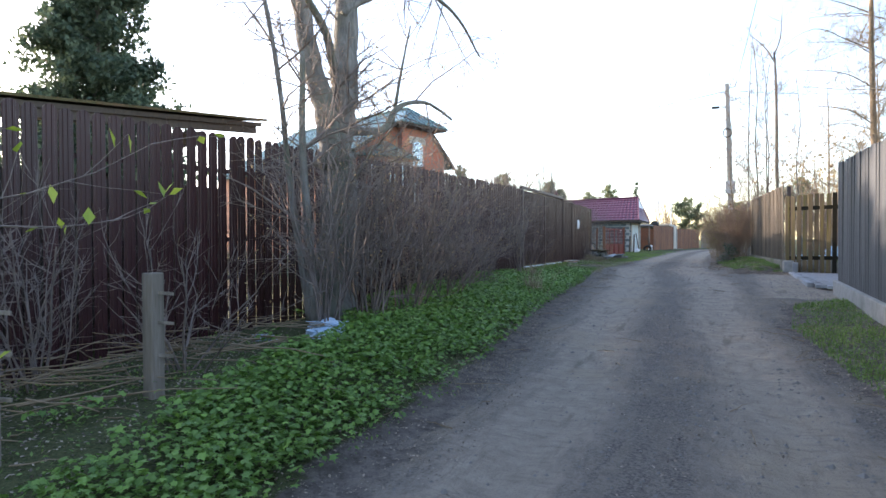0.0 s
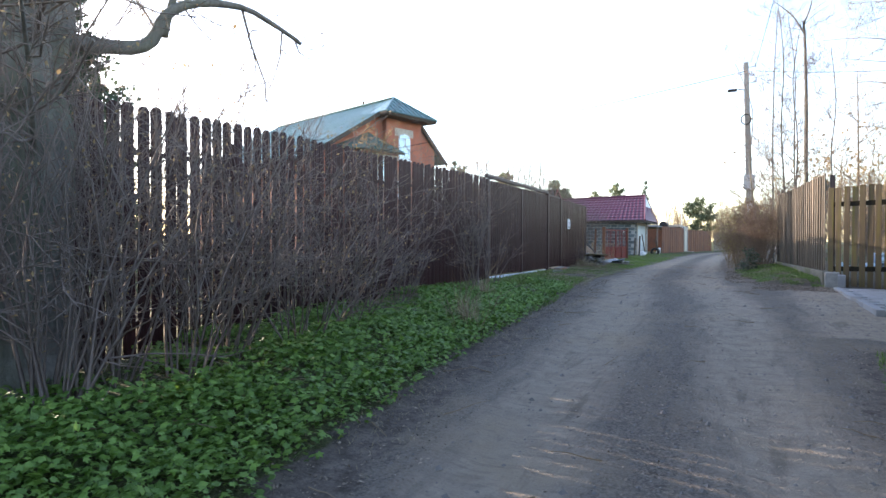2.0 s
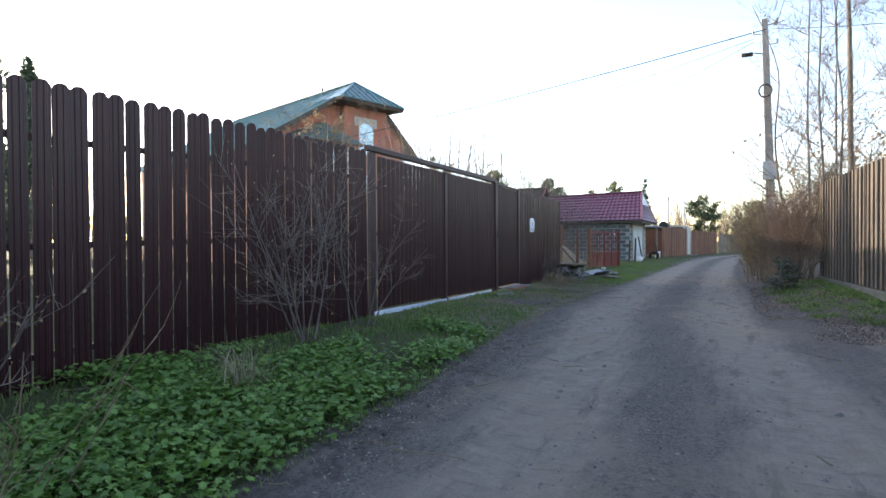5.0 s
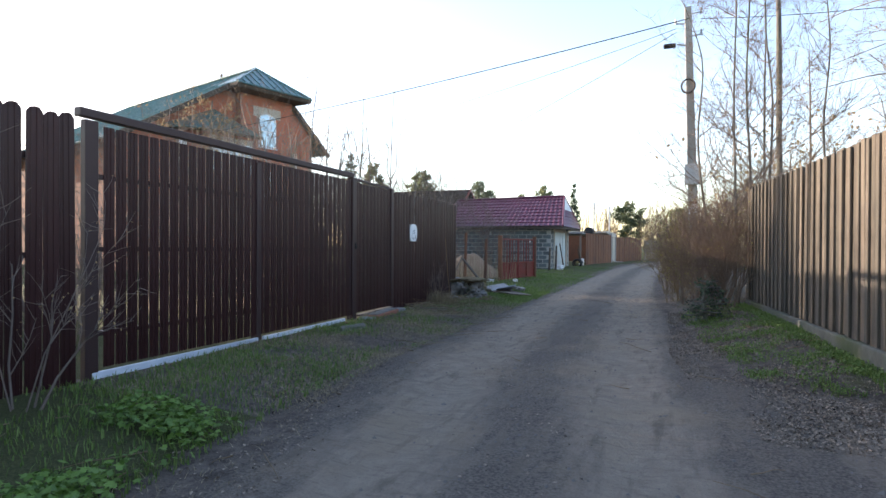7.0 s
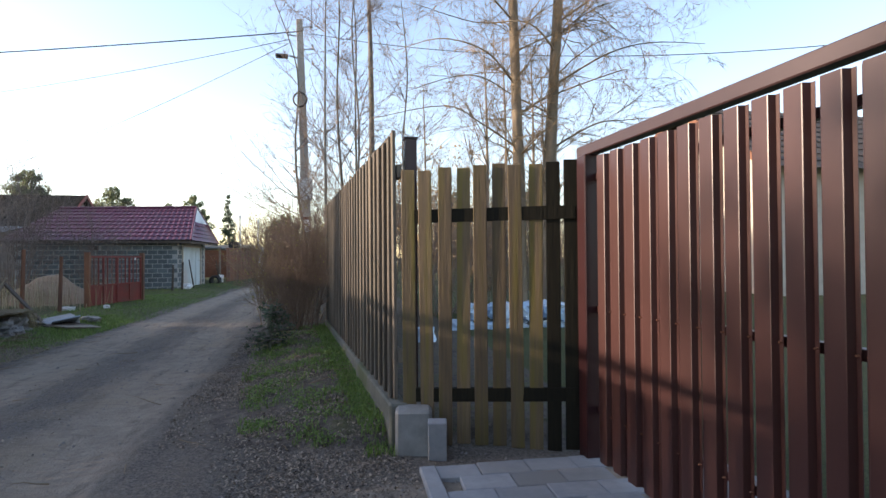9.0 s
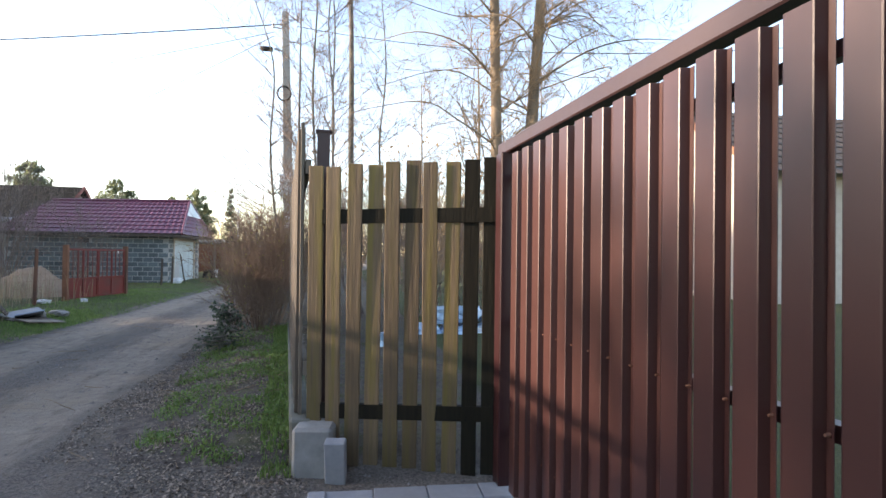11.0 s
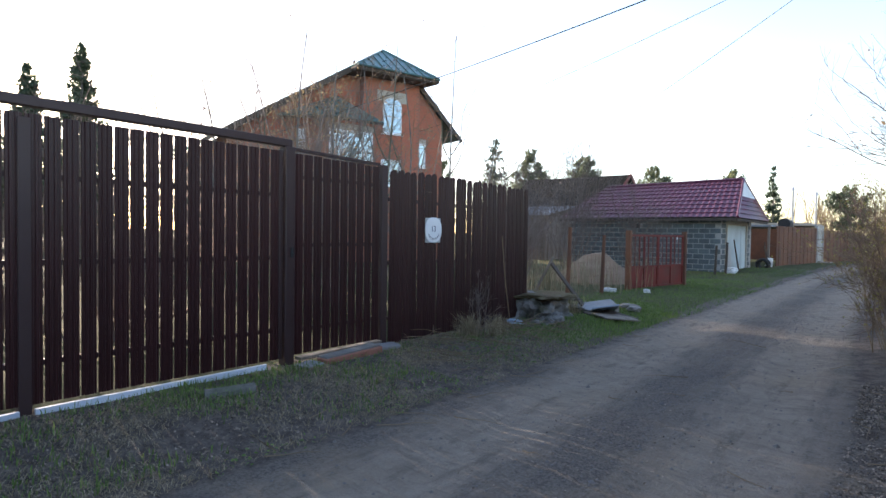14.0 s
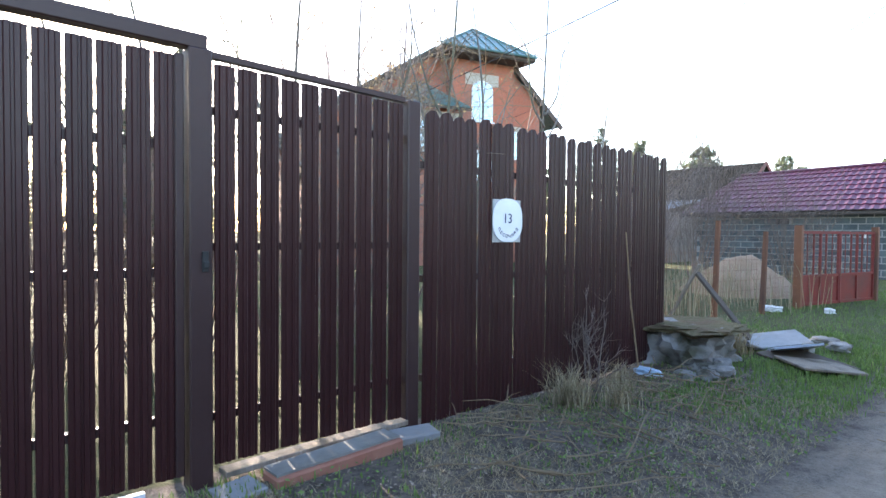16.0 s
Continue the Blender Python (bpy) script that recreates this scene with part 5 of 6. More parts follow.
def bare_tree(name, x, y, limbs, seed, label, bark="bark", twig="twig", depth=3, kids=6, up=0.06, twig_len=0.5, buds=None, bud_size=0.03, shrink=0.55, bud_part=0.3, spread=0.8, z=None, start=0.3):
    """A leafless tree: limbs are (points, first radius, last radius); boughs and twigs spring from them."""
    r = random.Random(seed)
    z = ground_z(x, y) if z is None else z
    ob = thing(name, (x, y, z), label, "tree")
    tr, tw, tips = Geo(), Twigs(), []
    thick = Twigs()
    for pts, r0, r1 in limbs:
        pts = [Vector(p) for p in pts]
        fine_pts, rads = [], []
        seg = 5
        for i in range(len(pts) - 1):
            for k in range(seg):
                u = k / seg
                p0, p1, p2, p3 = pts[max(i - 1, 0)], pts[i], pts[i + 1], pts[min(i + 2, len(pts) - 1)]
                q = 0.5 * ((2 * p1) + (p2 - p0) * u + (2 * p0 - 5 * p1 + 4 * p2 - p3) * u * u + (3 * p1 - p0 - 3 * p2 + p3) * u ** 3)
                fine_pts.append(q + jitter((0, 0, 0), r0 * 0.09, r))
        fine_pts.append(pts[-1])
        n = len(fine_pts)
        rads = [(r0 + (r1 - r0) * (i / (n - 1)) ** 0.8) * (1 + r.uniform(-0.06, 0.06)) for i in range(n)]
        if r0 > 0.09:
            rads[0] *= 1.35
        tr.tube(fine_pts, rads, 10 if r0 > 0.06 else 7)
        length = sum((fine_pts[i + 1] - fine_pts[i]).length for i in range(n - 1))
        count = max(3, int(length * kids * 0.75))
        for _ in range(count):
            u = r.uniform(start, 1.0)
            i = min(int(u * (n - 1)), n - 2)
            d = (fine_pts[i + 1] - fine_pts[i]).normalized()
            side = d.cross(jitter((0, 0, 0), 1, r)).normalized()
            L = twig_len * (1.35 - 0.6 * u) * r.uniform(0.5, 1.3)
            branch(tw, fine_pts[i], d * 0.45 + side * 0.9 + Vector((0, 0, 0.15)), L * 2, min(rads[i] * 0.5, 0.012 * L * 2 + 0.004), depth - 1, r, kids, up, 0.24, spread, shrink, tips, thick)
    part("trunk", tr, bark, ob, "", True)
    if thick.p:
        part("bough_frame", thick.mesh("bough_frame", bark, 6), None, ob)
    part("crown", tw.mesh("crown", twig), None, ob)
    if buds:
        part("foliage", leaf_mesh("foliage", [t for t in tips if r.random() < bud_part], bud_size, buds, r, 0.9), None, ob)
    return ob


def conifer(name, x, y, h, rad, seed, label, needles="needle", first=0.12, whorls=None, droop=0.25, density=1.0, pine=False, size=0.16):
    """A conifer: tapered trunk, whorls of boughs, and sprays of needles hanging on them."""
    r = random.Random(seed)
    z = ground_z(x, y)
    ob = thing(name, (x, y, z), label, "tree")
    part("trunk", Geo().tube([(x, y, z - 0.2), (x + r.uniform(-0.1, 0.1), y, z + h * 0.5), (x, y, z + h * 0.98)], [h * 0.014 + 0.03, h * 0.008 + 0.02, 0.015], 8), "bark", ob)
    tw, spray = Twigs(), []
    n = whorls or int(h * 2.2)
    for i in range(n):
        u = first + (1 - first) * (i + r.uniform(-0.3, 0.3)) / n
        u = min(max(u, first), 0.985)
        if pine:
            L = rad * (0.35 + 0.75 * math.sin(math.pi * min(1, (u - first) / (1 - first) * 0.85 + 0.2))) * r.uniform(0.6, 1.2)
        else:
            L = rad * (1 - u) / (1 - first) ** 1.0 * r.uniform(0.75, 1.15) + 0.12
        for _ in range(r.randint(5, 7) if not pine else r.randint(3, 4)):
            a = r.uniform(0, 6.28)
            d = Vector((math.cos(a), math.sin(a), (0.45 if pine else 0.1) - droop * (1 - u)))
            p = Vector((x, y, z + u * h))
            pts, _d = curl(p, d, L, 0.1, 0.04, r)
            tw.add(pts, 0.012 + 0.012 * L, 0.006)
            m = int(max(3, L * 9 * density))
            for _k in range(m):
                v = r.uniform(0.55 if pine else 0.18, 1.02)
                k = min(int(v * 3), 2)
                q = pts[k].lerp(pts[min(k + 1, 3)], v * 3 - k)
                s = 0.16 * L * (1.2 - v * 0.5) + 0.05
                for _j in range(3 if not pine else 5):
                    spray.append(jitter(q, s, r) - Vector((0, 0, r.uniform(0, 0.12 * L) if not pine else -r.uniform(0, 0.15))))
    part("bough_frame", tw.mesh("bough_frame", "bark"), None, ob)
    part("crown", leaf_mesh("crown", spray, size, needles, r, 0.9), None, ob)
    return ob


# old tree by the near fence
OT = (-3.1, 4.88)
oz = ground_z(*OT)
bare_tree("old_tree", OT[0], OT[1], [
    ([(-3.13, 4.83, oz - 0.1), (-3.15, 4.86, oz + 0.25), (-3.15, 4.88, 1.9), (-3.15, 4.88, 2.9), (-3.13, 5.01, 3.6), (-3.15, 5.08, 4.4), (-3.2, 5.18, 6.5), (-3.25, 5.33, 9.0)], 0.28, 0.1),
    ([(-3.15, 4.83, 2.6), (-3.2, 4.73, 3.1), (-3.27, 4.61, 3.6), (-3.35, 4.43, 4.4), (-3.55, 4.13, 6.5)], 0.19, 0.07),
    ([(-3.2, 4.43, oz), (-3.25, 4.28, 1.7), (-3.3, 4.18, 2.5), (-3.2, 3.93, 3.4), (-3.15, 3.53, 4.6)], 0.05, 0.02),
    ([(-3.0, 4.28, oz), (-3.0, 4.18, 1.6), (-3.05, 4.13, 2.6), (-3.0, 4.08, 3.6)], 0.06, 0.03),
    ([(-3.2, 4.93, 3.5), (-3.0, 4.48, 3.9), (-2.9, 3.93, 4.2), (-2.75, 3.33, 4.5)], 0.06, 0.025),
    ([(-3.05, 5.03, 2.95), (-2.87, 5.43, 3.02), (-2.75, 5.58, 3.3), (-2.6, 6.03, 3.45), (-2.45, 6.53, 3.3)], 0.06, 0.015),
    ([(-2.8, 5.53, 3.1), (-2.75, 5.68, 3.8), (-2.7, 5.83, 4.4)], 0.03, 0.01),
    ([(-3.1, 4.93, 4.3), (-2.75, 5.63, 4.9), (-2.35, 6.33, 4.7), (-2.15, 6.83, 4.2)], 0.05, 0.012),
], 11, "old leafless multi-stemmed tree with furrowed grey bark", "bark", "twig", 3, 5, -0.02, 0.5, "drybud", 0.03, 0.55, 0.12, start=0.3)
for i, (sx, sy, sh_, sp, n, ln) in enumerate([(-2.75, 4.1, 2.0, 0.22, 16, (0, 0)), (-2.6, 4.7, 1.9, 0.25, 18, (0, 0.1)), (-2.85, 5.2, 1.9, 0.3, 16, (0, 0)), (-2.6, 5.6, 1.75, 0.45, 16, (0.1, 0.1)), (-2.85, 6.1, 1.75, 0.5, 14, (0.1, 0.1)),
        (-2.65, 6.7, 1.6, 0.55, 12, (0.15, 0)), (-2.9, 7.3, 1.55, 0.65, 10, (0.1, 0.1)), (-2.9, 7.9, 1.4, 0.7, 9, (0.2, 0.1)), (-3.2, 8.5, 1.3, 0.6, 6, (0.1, 0.1)), (-3.1, 9.0, 1.1, 0.6, 6, (0.1, 0.1))]):
    shrub(sx, sy, sh_, sp, n, 100 + i, lean=ln, kids=6, buds="drybud", bud_size=0.024, bud_part=0.3, rad=0.01 if i > 2 else 0.013)
shrub(-3.35, 12.1, 1.75, 0.4, 9, 140, label="leafless brown shrub with fine tangled twigs at the fence", buds="drybud", bud_size=0.022, bud_part=0.25, kids=7)
shrub(-3.5, 13.2, 1.3, 0.45, 6, 141, label="leafless brown shrub with fine tangled twigs at the fence", buds="drybud", bud_size=0.022, bud_part=0.25, kids=6)
shrub(-2.6, 2.3, 0.9, 0.8, 9, 142, label="low tangle of grey dead twigs by the old posts", kids=5, lean=(0.2, 0))
shrub(-3.2, 1.6, 1.2, 0.6, 12, 143, label="low tangle of grey dead twigs by the old posts", kids=6)
shrub(-2.9, 0.6, 1.2, 0.7, 10, 144, label="low tangle of grey dead twigs by the old posts", kids=6)
shrub(-2.2, 0.42, 2.0, 0.2, 3, 145, label="young shrub with bright yellow-green spring leaves", kids=5, lean=(0.05, 0.05), buds="brightleaf", bud_size=0.07, bud_part=1.0)
shrub(-3.75, 21.2, 0.75, 0.5, 6, 146, label="small leafless shrub against the brown fence", kids=5, rad=0.008)
shrub(-2.2, 9.0, 0.85, 0.5, 7, 147, "twig_tan", "dry bent straw-coloured weed stalks on the verge", 2, 1, (0.35, 0.25), rad=0.005, name="dry_stalks")
shrub(-1.75, 8.4, 0.8, 0.7, 6, 148, "twig_tan", "dry bent straw-coloured weed stalks on the verge", 2, 1, (0.3, 0.5), rad=0.004, name="dry_stalks")

# right-hand bushes, pole thicket and trees
for i, (sx, sy, sh_, sp, n, mt) in enumerate([(1.3, 21.2, 1.55, 0.38, 34, "twig_red"), (1.05, 22.3, 1.6, 0.4, 30, "twig_red"), (1.45, 22.2, 2.0, 0.3, 26, "twig_red"), (0.75, 23.4, 1.5, 0.4, 26, "twig_tan"), (1.2, 24.2, 2.0, 0.4, 24, "twig_tan"), (0.7, 25.2, 1.5, 0.4, 20, "twig_tan"), (1.3, 26.3, 1.9, 0.4, 20, "twig_tan"), (0.9, 28.9, 1.9, 0.4, 20, "twig_tan"), (1.4, 31, 2.2, 0.4, 20, "twig_tan"), (0.9, 33.5, 2.2, 0.4, 20, "twig_tan")]):
    shrub(sx, sy, sh_, sp, n, 200 + i, mt, "dense leafless reddish-brown bush at the end of the fence" if i < 3 else "dense tan leafless bush with first yellow-green buds", 7, 2, buds="budleaf", bud_size=0.028 if i < 3 else 0.035, bud_part=0.08 if i < 3 else 0.4, base=0.3, rad=0.008)
for i, (sx, sy, sh_) in enumerate([(1.75, 23.2, 7.8), (2.0, 23.6, 8.4), (2.25, 23.3, 7.5), (1.6, 23.9, 6.6), (2.45, 24.0, 8.0), (3.4, 23.5, 6.5)]):
    r0 = random.Random(300 + i)
    lx = -0.9 if i == 3 else r0.uniform(-0.35, 0.25)
    z0 = ground_z(sx, sy)
    bare_tree("young_alder", sx, sy, [([(sx, sy, z0 - 0.1), (sx + lx * 0.25 + r0.uniform(-0.12, 0.12), sy + r0.uniform(-0.15, 0.15), z0 + sh_ * 0.25), (sx + lx * 0.45 + r0.uniform(-0.16, 0.16), sy + r0.uniform(-0.2, 0.2), z0 + sh_ * 0.5), (sx + lx * 0.7 + r0.uniform(-0.2, 0.2), sy, z0 + sh_ * 0.75), (sx + lx + r0.uniform(-0.2, 0.2), sy, z0 + sh_)], 0.038, 0.008)], 310 + i, "slender leafless young alder beside the utility pole", "bark", "twig", 3, 6, 0.1, 0.55, "drybud", 0.03, 0.5, 0.1, start=0.08)
bare_tree("bare_pine", 2.75, 24.7, [([(2.75, 24.7, 0.7), (2.72, 24.7, 4.0), (2.66, 24.7, 7.5), (2.6, 24.7, 8.8)], 0.085, 0.035), ([(2.62, 24.7, 8.4), (2.3, 24.7, 9.0), (1.75, 24.7, 9.6)], 0.035, 0.012), ([(2.6, 24.7, 8.7), (2.8, 24.7, 9.3), (2.85, 24.7, 10.2)], 0.035, 0.012)], 330, "thin bare dead trunk with a forked top", "bark", "twig", 2, 1, 0.05, 0.5, start=0.75)
for i, (sx, sy, lean_) in enumerate([(5.35, 22.4, -0.15), (5.8, 22.3, 0.35)]):
    z0 = ground_z(sx, sy)
    L = [([(sx, sy, z0 - 0.2), (sx + lean_ * 0.3, sy, 4.0), (sx + lean_, sy, 8.0), (sx + lean_ * 1.4, sy, 12.5)], 0.15 if i == 0 else 0.17, 0.05)]
    r0 = random.Random(340 + i)
    for k in range(13):
        zz = 4.2 + k * 0.6
        sgn = 1 if (k + i) % 2 else -1
        px = sx + lean_ * (zz / 8)
        L.append(([(px, sy, zz), (px + sgn * 0.7, sy - r0.uniform(-0.3, 0.7), zz + 0.4), (px + sgn * r0.uniform(1.4, 1.8), sy - r0.uniform(-0.5, 1.0), zz + 0.65), (px + sgn * r0.uniform(2.2, 2.9), sy - r0.uniform(-0.5, 1.2), zz + r0.uniform(0.3, 1.0))], 0.024, 0.005))
    bare_tree("alder_tree", sx, sy, L, 345 + i, "tall leafless alder with sunlit pale brown bark behind the fence", "bark_lit", "twig_tan", 3, 6, -0.03, 0.5, None, 0.025, 0.55, 0.1, start=0.1)
for i, (sx, sy, sh_) in enumerate([(7.0, 31, 8.5), (8.6, 34, 10), (10.5, 36, 10.5), (12.5, 40, 11), (6.5, 41, 10)]):
    z0 = ground_z(sx, sy)
    bare_tree("birch_tree", sx, sy, [([(sx, sy, z0), (sx + 0.1, sy, z0 + sh_ * 0.5), (sx, sy, z0 + sh_)], 0.11, 0.015)], 360 + i, "leafless birch with a haze of reddish twigs", "bark_lit", "twig_red", 3, 4, 0.12, 0.85, "drybud", 0.04, 0.55, 0.3)

for i, (sx, sy, sh_) in enumerate([(3.0, 23.4, 2.3), (3.9, 23.0, 2.1), (4.6, 23.8, 2.5), (5.6, 23.3, 2.2), (6.6, 23.8, 2.4), (7.6, 23.2, 2.2), (8.6, 24.0, 2.4)]):
    shrub(sx, sy, sh_, 0.4, 26, 680 + i, "twig", "dense brown thicket behind the paved yard", kids=7, rad=0.009, base=0.5)

# yard trees behind the brown fence
def sapling(x, y, top, seed, lean):
    r = random.Random(seed)
    z = ground_z(x, y)
    stems = [([(x, y, z - 0.1), (x + lean * 0.1 + r.uniform(-0.1, 0.1), y + lean * 0.2, z + (top - z) * 0.35), (x + r.uniform(-0.1, 0.1), y + lean * 0.5 + r.uniform(-0.08, 0.08), z + (top - z) * 0.7), (x, y + lean, top)], 0.03, 0.006)]
    for k in range(3):
        u = r.uniform(0.35, 0.6)
        q = (x, y + lean * u * 0.7, z + (top - z) * u)
        sd = r.choice((-1, 1))
        stems.append(([q, (q[0], q[1] + 0.25 * sd, q[2] + 0.3), (q[0] + r.uniform(-0.2, 0.2), q[1] + 0.5 * sd, q[2] + r.uniform(0.6, 0.9)), (q[0], q[1] + r.uniform(0.5, 0.8) * sd, q[2] + r.uniform(1.0, 1.5))], 0.016, 0.005))
    bare_tree("sapling", x, y, stems, seed + 1, "thin leafless sapling with a few tan buds behind the brown fence", "bark", "twig_tan", 2, 4, 0.06, 0.35, "drybud", 0.035, 0.5, 0.35, start=0.3)


for i, (sx, sy, top, ln) in enumerate([(-5.55, 22.85, 5.7, 0.15), (-5.5, 23.75, 4.1, 0.5), (-5.5, 21.2, 5.2, 0.25), (-5.6, 20.4, 4.6, -0.1), (-5.5, 19.6, 4.9, 0.1), (-5.7, 18.5, 4.1, -0.2), (-5.6, 21.9, 4.7, -0.2)]):
    sapling(sx, sy, top, 400 + 10 * i, ln)
for i, (sx, sy, sh_) in enumerate([(-6.6, 20.8, 4.6), (-7.6, 21.8, 4.4), (-9.2, 22.0, 4.6), (-10.5, 24.0, 5.0), (-12.5, 23.5, 4.8), (-8.3, 24.5, 4.2), (-13.5, 26.5, 5.2)]):
    shrub(sx, sy, sh_, 0.22, 7, 610 + i, label="tall leafless garden shrub behind the fence", kids=5, buds="drybud", bud_size=0.04, bud_part=0.3, rad=0.02, base=0.25)
bare_tree("apple_tree", -16.9, 29.0, [([(-16.9, 29.0, 0.8), (-16.8, 29.1, 3.5), (-16.7, 29.0, 6.0), (-16.7, 29.1, 7.8)], 0.09, 0.02), ([(-16.8, 29.0, 3.0), (-16.4, 29.4, 5.0), (-16.2, 29.6, 6.6)], 0.05, 0.015), ([(-16.8, 29.0, 3.2), (-17.2, 28.3, 5.0), (-17.6, 27.8, 6.8)], 0.05, 0.015)], 430, "tree with tan withered leaves before the brick house", "bark", "twig_tan", 3, 5, 0.08, 0.6, "drybud", 0.11, 0.5, 0.4)
# bushes added to darken the slat gaps; the tall ones block the low sun
for i, (sx, sy, sh_, rd_) in enumerate([(-6.3, 12.2, 1.6, 0), (-6.8, 9.0, 1.5, 0), (-6.2, 15.5, 1.2, 0), (-7.2, 18.0, 1.3, 0), (-6.5, 6.5, 1.6, 0), (-8.0, 13.8, 1.5, 0), (-8.6, 17, 1.4, 0), (-6.2, 17.6, 2.5, 0), (-6.6, 19.0, 2.6, 0), (-7.2, 18.3, 2.7, 0), (-6.0, 20.3, 2.5, 0), (-7.4, 16.8, 2.6, 0), (-6.9, 20.2, 2.6, 0), (-4.7, -0.5, 1.3, 0), (-4.6, 1.0, 1.4, 0), (-4.7, 2.4, 1.35, 0), (-4.6, 3.8, 1.4, 0), (-4.75, 5.2, 1.35, 0), (-4.6, 6.6, 1.4, 0), (-4.7, 8.0, 1.3, 0)]):
    shrub(sx, sy, sh_, 0.6 if sh_ < 2 else 0.35, 18 if sh_ < 2 else 24, 440 + i, label="dense leafless bush added behind the slat fence to block light", kids=6, rad=0.01, base=0.6)
for i, (sx, sy, sh_) in enumerate([(-6.0, 25.5, 2.6), (-7.2, 27.5, 2.4), (-8.2, 33.0, 4.2), (-9.5, 35.5, 4.8), (-11.5, 33.5, 4.5), (-7.0, 36.2, 3.0), (-12.5, 37.5, 4.5)]):
    shrub(sx, sy, sh_, 0.45, 26, 650 + i, label="leafless brushwood in the neighbouring yard", kids=6, rad=0.014, base=0.4)
conifer("spruce_tree", -23.5, 15.2, 17, 4.3, 500, "large dark green spruce behind the garden shed", density=4.2, size=0.25)
conifer("spruce_tree", -43, 30, 14, 2.6, 501, "dark spruce beyond the gardens", size=0.3, density=2.2)
conifer("spruce_tree", -47, 28, 13, 2.6, 502, "dark spruce beyond the gardens", size=0.3, density=2.2)
# added out of view, to keep the low sun off the near lane
conifer("spruce_tree", -30, 6, 15, 4.0, 504, "dark spruce beyond the gardens", size=0.34)
conifer("spruce_tree", -21, 47.5, 8.0, 1.9, 503, "small dark spruce beside the brick house", size=0.22)
conifer("spruce_seedling", 1.05, 19.9, 0.6, 0.26, 505, "tiny dark green spruce seedling on the verge", size=0.05, whorls=10)
for i, (sx, sy, sh_, pine) in enumerate([(-29, 66, 13, True), (-33, 72, 13.5, False), (-25, 70, 12.5, True), (-22, 82, 12.5, True), (-14, 84, 11.5, True), (-10.5, 86, 12.5, False), (-38, 62, 12, True), (-3.5, 84, 8.0, True), (2.5, 92, 7.5, True), (10, 88, 11, True), (17, 84, 11.5, True), (-30, 84, 12, True), (-18, 90, 11, True), (22, 66, 12, True), (28, 58, 13, True)]):
    conifer("pine_tree" if pine else "spruce_tree", sx, sy, sh_ * (0.74 if sx < -8 else 0.8), 2.0 if pine else 1.5, 520 + i, "pine tree on the skyline" if pine else "pointed dark spruce on the skyline", "hazy_pineneedle" if pine else "needle", 0.3 if pine else 0.1, pine=pine, size=0.26, density=1.3)
# far woods, uncounted
wt, wl, rw = Twigs(), [], random.Random(77)
for i in range(270):
    a = rw.uniform(-62, 48)
    dist = rw.uniform(88, 125)
    wx, wy = math.sin(radians(a)) * dist, 14 + math.cos(radians(a)) * dist
    hh = rw.uniform(5, 9.5)
    for k in range(5):
        branch(wt, (wx + rw.uniform(-1.5, 1.5), wy, 0.5), (rw.uniform(-0.2, 0.2), 0, 1), hh * rw.uniform(0.7, 1), 0.08, 2, rw, 4, 0.1, 0.2, 0.7, 0.4, wl)
for i in range(34):
    wx, wy = rw.uniform(-1, 9), rw.uniform(40, 80)
    wx += 0.32 * max(0, wy - 42) + 2.2
    for k in range(4):
        branch(wt, (wx + rw.uniform(-0.7, 0.7), wy, 0.5), (rw.uniform(-0.2, 0.2), 0, 1), rw.uniform(3, 6.5), 0.04, 2, rw, 7, 0.1, 0.2, 0.7, 0.4, wl)
woods = thing("far_woods", (0, 105, 0.5), "far leafless tan woods with first spring leaf", "woods", "", "stuff")
part("brushwood", wt.mesh("brushwood", "twig_tan"), None, woods)
part("foliage", leaf_mesh("foliage", [t for t in wl if rw.random() < 0.5], 0.2, "drybud", rw, 0.9), None, woods)

# ---- ground cover ----
rc = random.Random(5)


def scatter(n, fx, y0, y1, keep=lambda x, y: True):
    """n places on the ground; fx gives the range across for each y."""
    out = []
    while len(out) < n:
        y = rc.uniform(y0, y1)
        a, b = fx(y)
        x = rc.uniform(a, b)
        if keep(x, y):
            out.append((x, y, ground_z(x, y)))
    return out


def blades(places, h, w, material, name, lean=0.5):
    """Grass: bent narrow blades."""
    V, F = [], []
    for x, y, z in places:
        a, hh, ww = rc.uniform(0, 6.28), h * rc.uniform(0.5, 1.3), w * rc.uniform(0.7, 1.3)
        l = lean * hh * rc.uniform(0.3, 1.3)
        ca, sa_ = math.cos(a), math.sin(a)
        k = len(V)
        V += [(x - sa_ * ww, y + ca * ww, z), (x + sa_ * ww, y - ca * ww, z), (x + ca * l * 0.35 + sa_ * ww * 0.7, y + sa_ * l * 0.35 - ca * ww * 0.7, z + hh * 0.65), (x + ca * l * 0.35 - sa_ * ww * 0.7, y + sa_ * l * 0.35 + ca * ww * 0.7, z + hh * 0.65), (x + ca * l, y + sa_ * l, z + hh)]
        F += [(k, k + 1, k + 2, k + 3), (k + 3, k + 2, k + 4)]
    me = bpy.data.meshes.new(name)
    me.from_pydata(V, [], F)
    me.materials.append(M[material])
    return me


def patchy(s, t, seed):
    return lambda x, y: noise.noise((x * s, y * s, seed)) + rc.uniform(-0.35, 0.35) > t


def verge(y):
    return -3.85, lerp(LEFT, y) - 0.25


